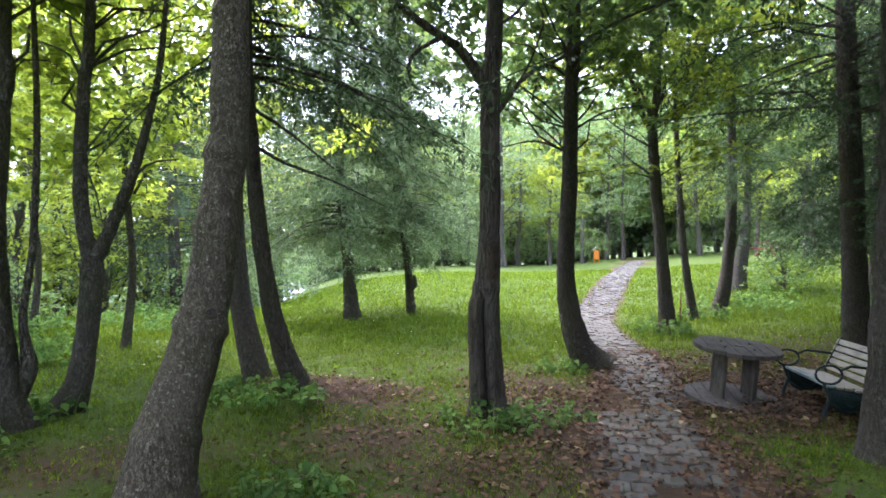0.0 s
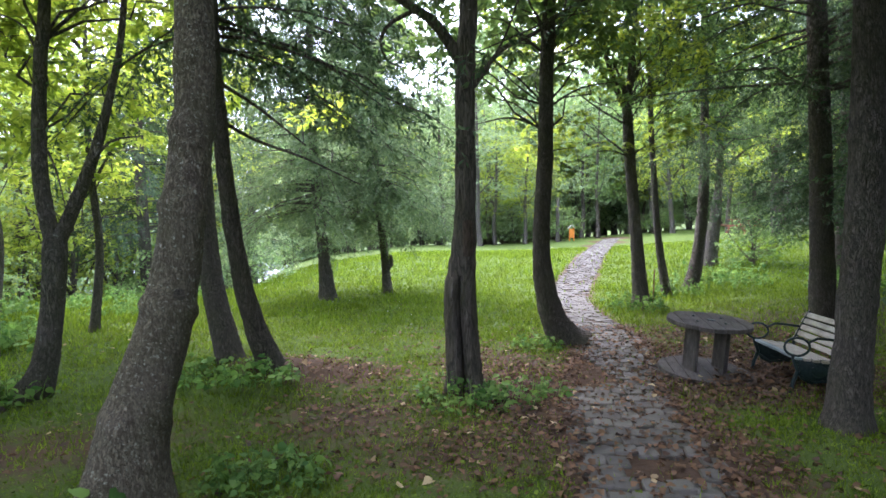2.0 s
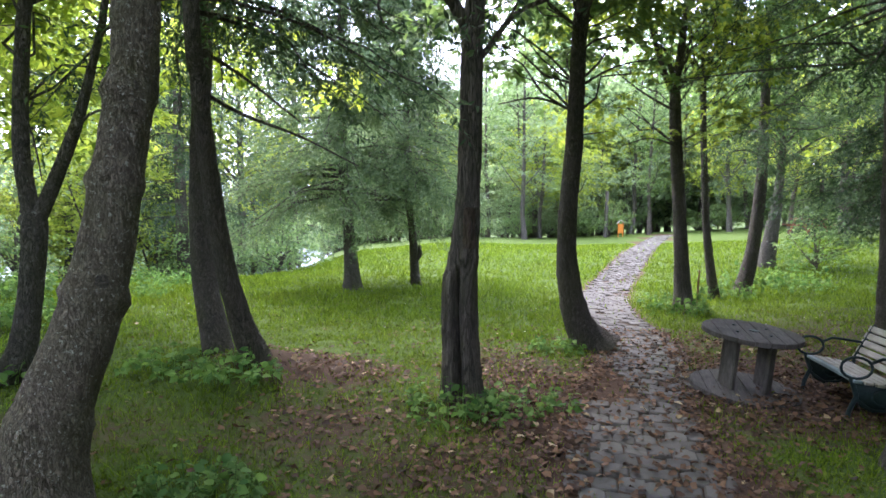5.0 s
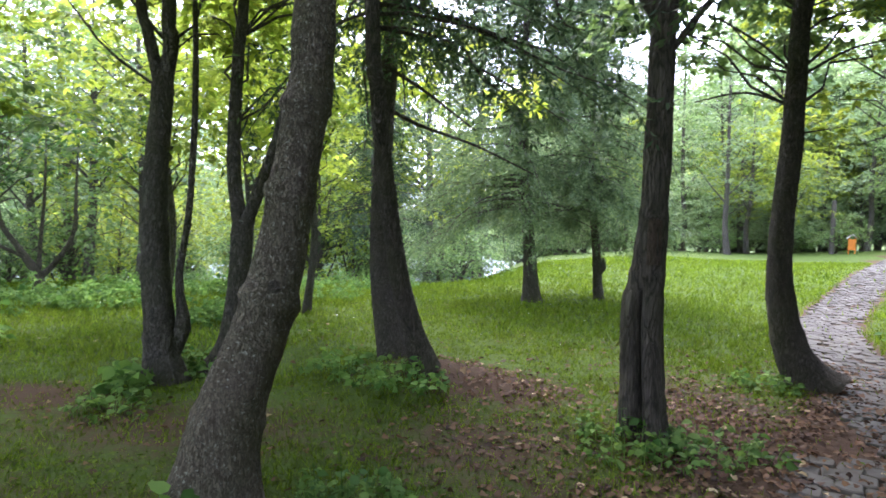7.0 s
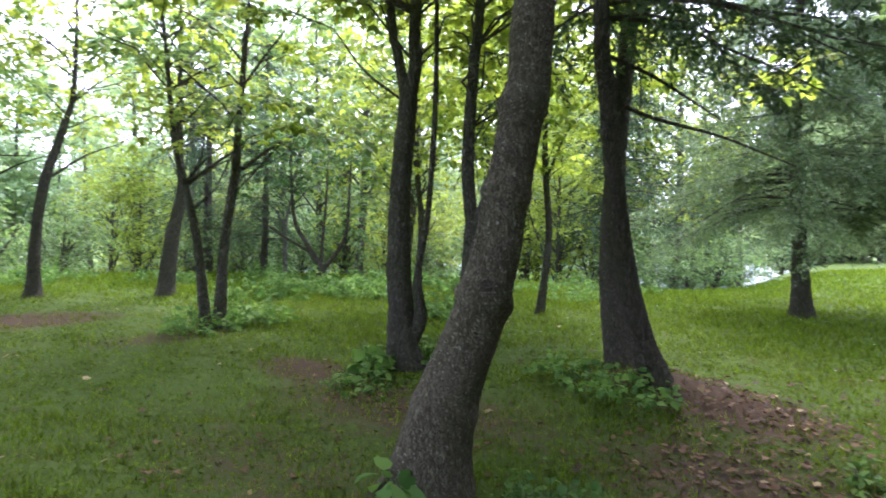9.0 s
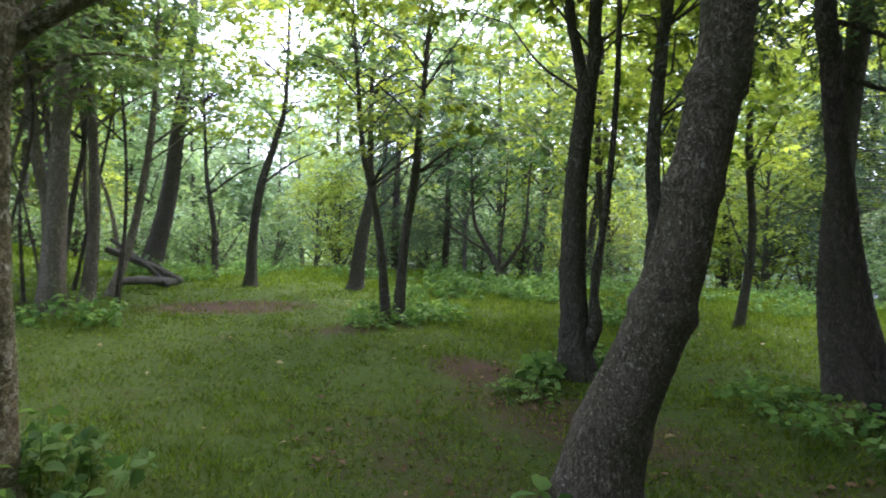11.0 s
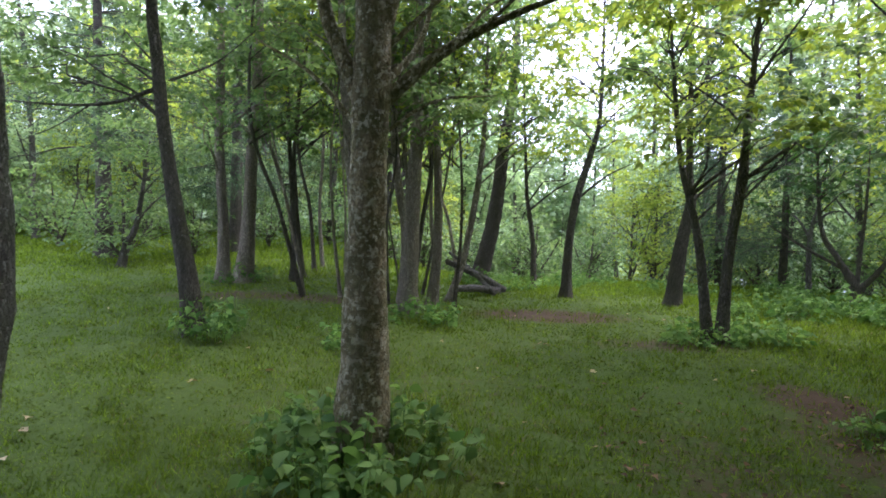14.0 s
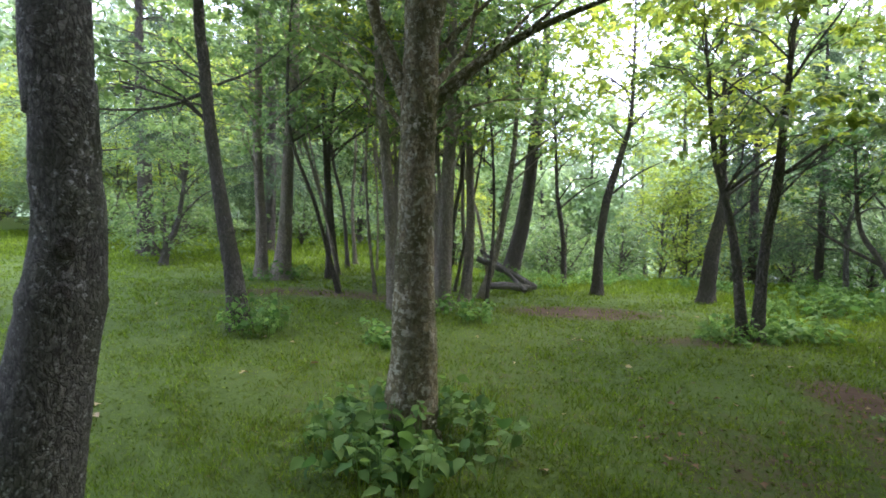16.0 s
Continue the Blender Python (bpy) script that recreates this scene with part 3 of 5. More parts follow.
tree("spruce_tree", "dark curved spruce trunk beside its twin", T3L, BARK_DARK, (), conifer_crown(rg(12), -2.7, 7.5, 4.8, 9, 2.2, 26, 0.4, 26), NEEDLE, 2, flare=0.15)
tree("spruce_tree", "dark knobbly spruce with hanging twigs", T3R, BARK_DARK,
     [[(-1.84, 5.56, 2.66, 0.02), (-1.6, 5.9, 2.52, 0.017), (-1.18, 6.29, 2.38, 0.011), (-0.62, 6.38, 2.11, 0.006)], [(-1.84, 5.53, 3.0, 0.02), (-1.6, 5.9, 2.86, 0.015), (-1.18, 6.29, 2.52, 0.007)]],
     conifer_crown(rg(13), -1.9, 5.5, 3.3, 9, 2.6, 80, 0.5, 30, side=(0.6, 2.2), wide=1.4), NEEDLE, 3, rings=((1.5, 0.1), (2.0, 0.12), (0.9, 0.08)), flare=0.15, rough=0.09)
# the cleft trunk in the middle
T5 = [(0.45, 5.75, -0.06, 0.185), (0.44, 5.74, 0.18, 0.172), (0.40, 5.74, 0.93, 0.155), (0.43, 5.75, 1.29, 0.128), (0.46, 5.75, 1.75, 0.106), (0.47, 5.77, 2.54, 0.099), (0.47, 5.78, 3.27, 0.094), (0.51, 5.79, 3.84, 0.087), (0.57, 5.82, 5.56, 0.063), (0.58, 5.89, 7.36, 0.027)]
split_tree = tree("split_trunk_tree", "dark tree with a split hollow foot and broken bark", T5, BARK_SPLIT,
     [[(0.45, 5.78, 3.22, 0.063), (0.3, 5.78, 3.47, 0.056), (0.13, 5.78, 3.67, 0.05), (-0.15, 5.77, 3.85, 0.043), (-0.6, 5.8, 4.21, 0.027)],
      [(0.03, 5.77, 3.76, 0.027), (-0.23, 5.75, 3.63, 0.02), (-0.35, 5.75, 3.45, 0.014), (-0.27, 5.73, 3.24, 0.009), (-0.11, 5.71, 3.18, 0.005)],
      [(0.52, 5.78, 2.97, 0.027), (0.82, 5.79, 3.37, 0.023), (1.16, 5.8, 3.54, 0.018), (1.44, 5.81, 3.75, 0.013)],
      [(0.66, 5.78, 3.13, 0.014), (0.88, 5.8, 3.54, 0.011), (1.02, 5.82, 3.94, 0.007)]],
     # the broad upper lobe is above the view, added as shading canopy
     crown_of(rg(14), [(0.7, 5.4, 7.0, 3.2, 3.2, 1.6), (0.2, 7.0, 5.2, 2.0, 1.5, 0.9)], 320, 28, 0.13, stem=T5[4:]), LEAF_MID, 4,
     rings=((1.34, 0.12), (3.28, 0.16), (1.80, 0.08), (1.15, 0.06)), sides=56, step=0.05, rough=0.10, cleft=(-1.52, 0.0, 1.28, 0.22, 1.35), flare=0.3)
knot(split_tree, (0.46, 5.70, 3.22), (-0.1, -0.97, 0.2), 0.06, BARK_DARK)


def bark_scar(root, spine_x, spine_y, low, high, radius, turn, half):
    """A strip of bare, splintered wood where the bark broke away, under a torn lip of bark."""
    rng = rg(17)
    rows, cols = 12, 9
    bm = bmesh.new()
    grid = []
    for i in range(rows):
        z = low + (high - low) * i / (rows - 1)
        edge = half * (0.62 + 0.38 * math.sin(1.2 + 1.7 * i / rows)) * rng.uniform(0.85, 1.1)
        grid.append([bm.verts.new((spine_x + math.cos(turn + edge * (2 * j / (cols - 1) - 1)) * (radius + 0.004 * rng.uniform(-1, 1) + 0.008 * (0 < j < cols - 1)),
                                   spine_y + math.sin(turn + edge * (2 * j / (cols - 1) - 1)) * (radius + 0.004 * rng.uniform(-1, 1) + 0.008 * (0 < j < cols - 1)), z)) for j in range(cols)])
    for i in range(rows - 1):
        for j in range(cols - 1):
            if not (j == 5 and 1 < i < 8):
                bm.faces.new((grid[i][j], grid[i][j + 1], grid[i + 1][j + 1], grid[i + 1][j]))
    bmesh.ops.solidify(bm, geom=bm.faces[:], thickness=0.012)
    bmesh.ops.translate(bm, verts=bm.verts, vec=-root.matrix_basis.translation)
    part("scar", bm, BARE_WOOD, root, "bare splintered wood under broken bark")
    line = [(spine_x + math.cos(turn + q) * (radius + 0.012), spine_y + math.sin(turn + q) * (radius + 0.012), high + 0.012 * rng.uniform(-1, 1), 0.013) for q in np.linspace(-half * 1.15, half * 1.15, 7)]
    v, f = tube(line, 0.02, 8, 0.2, seed=4.0)
    piece("bark_lip", quick_mesh("bark_lip", v - np.array(root.matrix_basis.translation), f, BARK_DARK, True), root, "torn lip of dark bark")


bark_scar(split_tree, 0.455, 5.75, 1.36, 1.72, 0.122, -1.40, 0.5)
# the curved tree at the path's edge
T4 = [(2.12, 8.14, -0.05, 0.21), (1.86, 8.14, 0.42, 0.168), (1.73, 8.15, 1.10, 0.130), (1.73, 8.16, 1.84, 0.115), (1.78, 8.17, 2.59, 0.111), (1.80, 8.19, 3.72, 0.098), (1.85, 8.2, 4.85, 0.09), (1.9, 8.3, 8, 0.03)]
tree("curved_tree", "slim dark tree curving out at its foot beside the path", T4, BARK_DARK,
     [[(1.8, 8.2, 3.0, 0.018), (1.3, 8.1, 3.15, 0.013), (0.8, 8.0, 3.05, 0.007)], [(1.8, 8.2, 3.3, 0.018), (2.3, 8.3, 3.6, 0.012), (2.8, 8.3, 3.7, 0.006)], [(1.78, 8.2, 2.7, 0.012), (2.2, 8.1, 2.75, 0.005)]],
     # last lobe hangs unseen over the bench, away from the trunk, to shade it
     crown_of(rg(15), [(1.8, 8.2, 6.2, 2.8, 2.8, 2.0), (2.6, 9.2, 4.2, 1.3, 1.2, 0.8), (0.6, 9.2, 4.2, 1.2, 0.9, 0.8), (3.6, 5.8, 6.8, 2.6, 2.6, 1.1)], 620, 26, 0.13, stem=T4[4:]), LEAF_MID, 5, rings=((1.0, 0.08), (0.6, 0.08)), flare=0.6, rough=0.08)
# the group beyond the path
T6 = [(4.38, 11.31, -0.03, 0.17), (4.27, 11.33, 1.44, 0.116), (4.14, 11.35, 3.02, 0.106), (4.09, 11.36, 3.97, 0.095)]
tree("young_maple", "slim dark maple forking above head height", T6, BARK_DARK,
     [[(4.09, 11.36, 3.9, 0.06), (3.85, 11.36, 4.39, 0.048), (3.57, 11.37, 5.33, 0.037), (3.29, 11.37, 6.17, 0.026), (3.1, 11.3, 7.4, 0.012)], [(4.09, 11.36, 3.9, 0.075), (4.21, 11.38, 5.13, 0.058), (4.29, 11.39, 6.19, 0.048), (4.3, 11.4, 8.0, 0.015)],
      [(4.1, 11.3, 3.6, 0.025), (3.5, 11.2, 3.9, 0.016), (2.9, 11.1, 4.3, 0.008)], [(4.14, 11.3, 3.0, 0.02), (3.6, 11.1, 3.1, 0.012), (3.1, 11.0, 2.95, 0.006)]],
     # the yellow-green leaf colour carries the light on this crown
     crown_of(rg(16), [(3.9, 11.0, 6.2, 3.0, 2.6, 2.0), (2.9, 11.2, 3.6, 1.1, 1.0, 0.7), (5.0, 11.2, 3.9, 1.0, 1.0, 0.8)], 360, 26, 0.12, stem=T6[2:]), LEAF_BRIGHT, 6)
T7A = [(5.69, 13.17, 0.0, 0.11), (5.48, 13.19, 1.42, 0.08), (5.38, 13.2, 2.77, 0.068), (5.30, 13.22, 4.5, 0.056), (5.24, 13.26, 8.5, 0.02)]
tree("young_tree", "thin dark stem with knobbly bark", T7A, BARK_DARK, (), crown_of(rg(17), [(5.4, 12.6, 6.4, 2.6, 2.4, 2.0), (7.4, 11.4, 6.0, 2.4, 2.0, 1.2)], 430, 24, 0.12, stem=T7A[2:]), LEAF_MID, 7, rings=((2.6, 0.2), (1.1, 0.15)), sides=12)
T7B = [(6.46, 13.73, 0.0, 0.18), (6.70, 13.75, 1.04, 0.142), (6.84, 13.77, 2.72, 0.116), (6.85, 13.8, 4.65, 0.09), (6.81, 13.84, 9, 0.03)]
tree("spruce_tree", "dark spruce leaning out from its foot", T7B, BARK_DARK, (), conifer_crown(rg(18), 6.83, 13.8, 3.0, 10, 2.4, 70), NEEDLE, 8, sides=14)
T7C = [(8.99, 17.78, 0.38, 0.235), (9.21, 17.81, 1.88, 0.168), (9.35, 17.83, 3.4, 0.101), (9.51, 17.87, 7.5, 0.04)]
tree("grey_tree", "short grey trunk with low spreading branches", T7C, BARK_GREY, [[(9.3, 17.8, 3.0, 0.05), (8.4, 17.6, 3.7, 0.03), (7.4, 17.4, 3.6, 0.01)], [(9.35, 17.8, 3.3, 0.05), (10.3, 17.7, 4.1, 0.03), (11.4, 17.6, 4.3, 0.01)]],
     crown_of(rg(19), [(9.4, 17.8, 5.6, 3.0, 2.4, 1.8)], 420, 22, 0.13, stem=T7C[1:]), LEAF_MID, 9, sides=14)
# the two trunks by the bench
TRB = [(3.45, 4.56, -0.05, 0.15), (3.50, 4.57, 0.81, 0.135), (3.58, 4.58, 1.75, 0.138), (3.60, 4.59, 2.68, 0.122), (3.60, 4.6, 3.62, 0.108), (3.6, 4.7, 8, 0.05)]
# boughs turned south with widened needles, above the view, to darken the bench
tree("spruce_tree", "dark knotted spruce trunk by the bench", TRB, BARK_DARK, (), conifer_crown(rg(20), 3.6, 4.6, 4.0, 10, 4.2, 280, 0.12, 30, side=(-1.3, 2.0), wide=1.8), NEEDLE, 10, rings=((0.5, 0.08), (1.1, 0.1), (1.6, 0.08), (2.4, 0.1)), sides=24, step=0.05, rough=0.1)
TRA = [(6.12, 8.57, 0.0, 0.21), (6.09, 8.59, 0.97, 0.175), (6.05, 8.61, 2.73, 0.15), (5.98, 8.65, 5.36, 0.125), (5.95, 8.65, 9, 0.05)]
tree("spruce_tree", "thick dark spruce behind the bench with low boughs", TRA, BARK_DARK, (), conifer_crown(rg(21), 5.97, 8.6, 3.6, 10, 3.6, 85, 0.26, 30), NEEDLE, 11, sides=18)
# two trees out on the meadow
F1 = [(-2.12, 13.64, -0.05, 0.20), (-2.23, 13.65, 1.27, 0.13), (-2.36, 13.67, 2.56, 0.11), (-2.46, 13.69, 4.5, 0.09), (-2.5, 13.7, 9, 0.03)]
tree("spruce_tree", "meadow spruce with grey-green drooping boughs", F1, BARK_GREY, (), conifer_crown(rg(22), -2.4, 13.68, 1.9, 9.5, 3.3, 210, 0.42, 32, wide=1.5), NEEDLE_PALE, 12, sides=14)
F2 = [(-0.79, 14.61, -0.05, 0.12), (-0.89, 14.63, 1.27, 0.097), (-1.01, 14.64, 2.24, 0.083), (-1.08, 14.66, 4.04, 0.069), (-1.1, 14.7, 8, 0.02)]
tree("spruce_tree", "slim meadow spruce with tiered boughs", F2, BARK_GREY, [[(-0.85, 14.6, 0.6, 0.05), (-0.7, 14.55, 0.75, 0.06), (-0.72, 14.55, 1.0, 0.03)]], conifer_crown(rg(23), -1.05, 14.65, 2.0, 8.5, 2.8, 190, 0.35, 32, wide=1.5), NEEDLE_PALE, 13, sides=12)
# the forked trees to the west
VL = [(-3.85, 5.88, -0.06, 0.17), (-3.68, 5.87, 0.3, 0.125), (-3.59, 5.88, 0.88, 0.103), (-3.55, 5.89, 1.46, 0.11), (-3.55, 5.89, 1.62, 0.084)]
VLA = [(-3.56, 5.89, 1.46, 0.079), (-3.67, 5.89, 2.22, 0.071), (-3.64, 5.9, 3.31, 0.06), (-3.59, 5.91, 3.86, 0.054), (-3.52, 5.98, 6.62, 0.019)]
VLB = [(-3.54, 5.89, 1.49, 0.076), (-3.39, 5.89, 1.8, 0.065), (-3.15, 5.9, 2.4, 0.054), (-3.0, 5.91, 2.95, 0.038), (-2.87, 5.92, 3.6, 0.03), (-2.77, 5.98, 5.23, 0.014)]
tree("forked_ash_tree", "grey-brown tree forking into two long limbs", VL, BARK_GREY, [VLA, VLB, [(-3.28, 5.89, 2.16, 0.019), (-2.96, 5.79, 2.48, 0.013), (-2.59, 5.7, 2.53, 0.007)], [(-3.65, 5.89, 2.53, 0.013), (-3.47, 5.79, 2.25, 0.009), (-3.33, 5.7, 1.88, 0.005)]],
     crown_of(rg(24), [(-3.6, 6.8, 5.2, 2.2, 2.0, 1.5), (-4.6, 7.6, 3.5, 1.5, 1.2, 0.8), (-1.5, 8.4, 3.3, 0.9, 0.6, 0.35), (-3.0, 8.3, 4.1, 1.4, 1.2, 0.7)], 270, 26, 0.13, stem=VLA[1:]), LEAF_BRIGHT, 14, flare=0.25)
V = [(-3.98, 5.32, -0.05, 0.19), (-4.03, 5.31, 0.45, 0.146), (-4.10, 5.31, 1.11, 0.134), (-4.15, 5.34, 1.9, 0.115), (-4.15, 5.42, 2.85, 0.105), (-4.15, 5.42, 3.0, 0.08)]
tree("forked_ash_tree", "lichen-patched forked tree with a bulging foot", V, BARK_GREY,
     [[(-4.15, 5.42, 2.8, 0.065), (-4.29, 5.35, 3.47, 0.055), (-4.37, 5.33, 3.83, 0.049), (-4.6, 5.2, 6.5, 0.02)], [(-4.15, 5.42, 2.8, 0.078), (-4.11, 5.48, 3.36, 0.073), (-4.15, 5.49, 3.84, 0.067), (-4.1, 5.6, 7.0, 0.02)],
      [(-3.95, 5.36, 0.25, 0.085), (-3.86, 5.42, 0.52, 0.08), (-3.90, 5.44, 0.75, 0.05), (-3.93, 5.44, 1.05, 0.036), (-3.89, 5.52, 1.73, 0.033), (-3.91, 5.6, 2.94, 0.03), (-3.98, 5.62, 4.5, 0.02)]],
     # last lobe is unseen canopy added to shade the lawn
     crown_of(rg(25), [(-4.3, 5.6, 5.4, 2.3, 2.0, 1.5), (-5.2, 6.6, 3.9, 1.5, 1.4, 0.7), (-6.0, 4.5, 4.3, 1.5, 1.5, 0.7), (-5.4, 2.8, 6.4, 2.6, 2.0, 1.0)], 270, 26, 0.13, stem=V[3:5] + [(-4.12, 5.48, 3.8, 0.067), (-4.1, 5.6, 7.0, 0.02)]), LEAF_BRIGHT, 15, rings=((0.5, 0.1),), flare=0.4, rough=0.09)
for i, (x, y, top, low) in enumerate([(-5.3, 9.7, 6.5, 2.3), (-7.4, 8.6, 6.0, 2.2), (-8.2, 11.6, 7.0, 2.2)]):
    g = at_ground(x, y)
    s = [(x, y, g - 0.05, 0.075), (x + 0.1, y + 0.05, g + 1.4, 0.06), (x + 0.05, y - 0.1, g + 3.0, 0.05), (x, y, g + top, 0.012)]
    tree("young_maple", "slender young maple with sunlit yellow-green leaves", s, BARK_GREY, [[(x, y, g + 2.3, 0.03), (x + 0.7, y - 0.5, g + 3.0, 0.016), (x + 1.3, y - 0.8, g + 3.4, 0.006)]],
         crown_of(rg(140 + i), [(x, y, g + (top + low) / 2 + 0.5, 2.0, 1.8, (top - low) / 2), (x + 0.6, y - 0.6, g + low + 0.6, 1.3, 1.2, 0.45)], 135, 24, 0.13, stem=s[1:]), LEAF_BRIGHT, 150 + i, sides=10, step=0.2, group="young maples")
# the mossy tree with a nest of herbs at its foot
MOSS = [(-2.93, 0.68, -0.02, 0.185), (-2.95, 0.68, 0.38, 0.170), (-2.97, 0.69, 0.79, 0.152), (-3.0, 0.69, 1.35, 0.129), (-3.02, 0.70, 1.92, 0.119), (-3.05, 0.71, 2.45, 0.124), (-3.07, 0.72, 2.76, 0.112), (-3.08, 0.71, 3.3, 0.10), (-3.1, 0.7, 7.0, 0.03)]
tree("mossy_maple_tree", "pale maple trunk covered in moss and lichen", MOSS, BARK_LICHEN,
     [[(-3.05, 0.76, 2.32, 0.055), (-3.10, 1.11, 2.64, 0.038), (-3.14, 1.49, 2.87, 0.027), (-3.19, 1.90, 3.05, 0.018), (-3.2, 2.6, 3.3, 0.008)],
      [(-3.04, 0.66, 2.32, 0.066), (-3.05, 0.49, 2.72, 0.05), (-3.06, 0.38, 3.06, 0.042), (-3.0, 0.2, 4.2, 0.012)],
      [(-3.0, 0.8, 2.45, 0.03), (-3.3, 1.0, 2.8, 0.02), (-3.5, 1.1, 3.3, 0.012)], [(-3.13, 1.4, 2.82, 0.014), (-2.9, 1.8, 3.1, 0.008), (-2.8, 2.1, 3.2, 0.004)], [(-3.05, 0.7, 2.6, 0.07), (-3.1, 0.82, 3.0, 0.06), (-3.15, 0.9, 4.0, 0.03)], [(-3.0, 0.62, 2.2, 0.02), (-3.1, 0.3, 2.55, 0.014), (-3.2, -0.1, 2.8, 0.006)], [(-3.12, 1.2, 2.7, 0.016), (-3.4, 1.5, 3.1, 0.008), (-3.6, 1.7, 3.2, 0.004)], [(-3.0, 0.75, 2.1, 0.014), (-3.05, 1.1, 2.35, 0.009), (-3.1, 1.5, 2.4, 0.004)]],
     # both wide lobes above 6 m are out of view, added for shade
     crown_of(rg(26), [(-2.4, 0.4, 6.4, 3.2, 3.0, 1.6), (-3.3, 2.6, 3.9, 1.2, 1.2, 0.5), (-4.8, 1.2, 6.8, 3.0, 3.0, 1.4)], 460, 28, 0.13, stem=MOSS[4:]), LEAF_BRIGHT, 16,
     rings=((1.05, 0.06), (2.4, 0.08)), sides=28, step=0.04, flare=0.28, rough=0.09)
# the thick trunk close by
NEAR = [(-1.44, -0.90, -0.03, 0.22), (-1.50, -0.83, 0.33, 0.200), (-1.53, -0.77, 0.79, 0.187), (-1.56, -0.70, 1.22, 0.172), (-1.58, -0.67, 1.55, 0.150), (-1.59, -0.69, 1.8, 0.141), (-1.60, -0.71, 2.18, 0.139), (-1.62, -0.75, 2.56, 0.137), (-1.7, -0.9, 8, 0.05)]
thick_spruce = tree("spruce_tree", "thick grey trunk bulging at eye height, lichen-flecked", NEAR, BARK_SCALY, (), conifer_crown(rg(27), -1.65, -0.8, 5.2, 10, 3.6, 200, 0.12, 28), NEEDLE, 17, rings=((1.25, 0.08), (1.9, 0.05), (2.6, 0.07)), sides=28, step=0.04, flare=0.2)
for place, r in (((-1.435, -0.585, 1.45), 0.045), ((-1.42, -0.60, 1.25), 0.05), ((-1.37, -0.74, 0.75), 0.04)):
    knot(thick_spruce, place, (0.85, 0.5, 0.05), r, BARK_GREY)
LEANING = [(-6.25, -2.01, 0.12, 0.150), (-6.28, -2.11, 0.92, 0.116), (-6.31, -2.28, 1.86, 0.09), (-6.34, -2.42, 2.79, 0.076), (-6.37, -2.51, 3.66, 0.072), (-6.40, -2.58, 4.38, 0.065), (-6.4, -2.6, 8, 0.03)]
tree("leaning_tree", "slim leaning grey tree in the grass", LEANING, BARK_GREY, [[(-6.35, -2.47, 3.2, 0.028), (-6.33, -3.0, 3.02, 0.022), (-6.3, -3.6, 2.98, 0.016), (-6.25, -4.3, 3.02, 0.008)], [(-6.32, -3.3, 3.0, 0.012), (-6.4, -3.8, 2.75, 0.008), (-6.4, -4.3, 2.55, 0.004)], [(-6.4, -2.35, 3.3, 0.02), (-6.7, -1.9, 3.6, 0.012), (-7.0, -1.5, 4.1, 0.005)]], crown_of(rg(28), [(-6.6, -3.0, 5.8, 2.4, 2.2, 1.6), (-7.4, -4.2, 3.9, 1.6, 1.4, 0.7)], 230, 24, 0.11, stem=LEANING[3:]), LEAF_MID, 18)
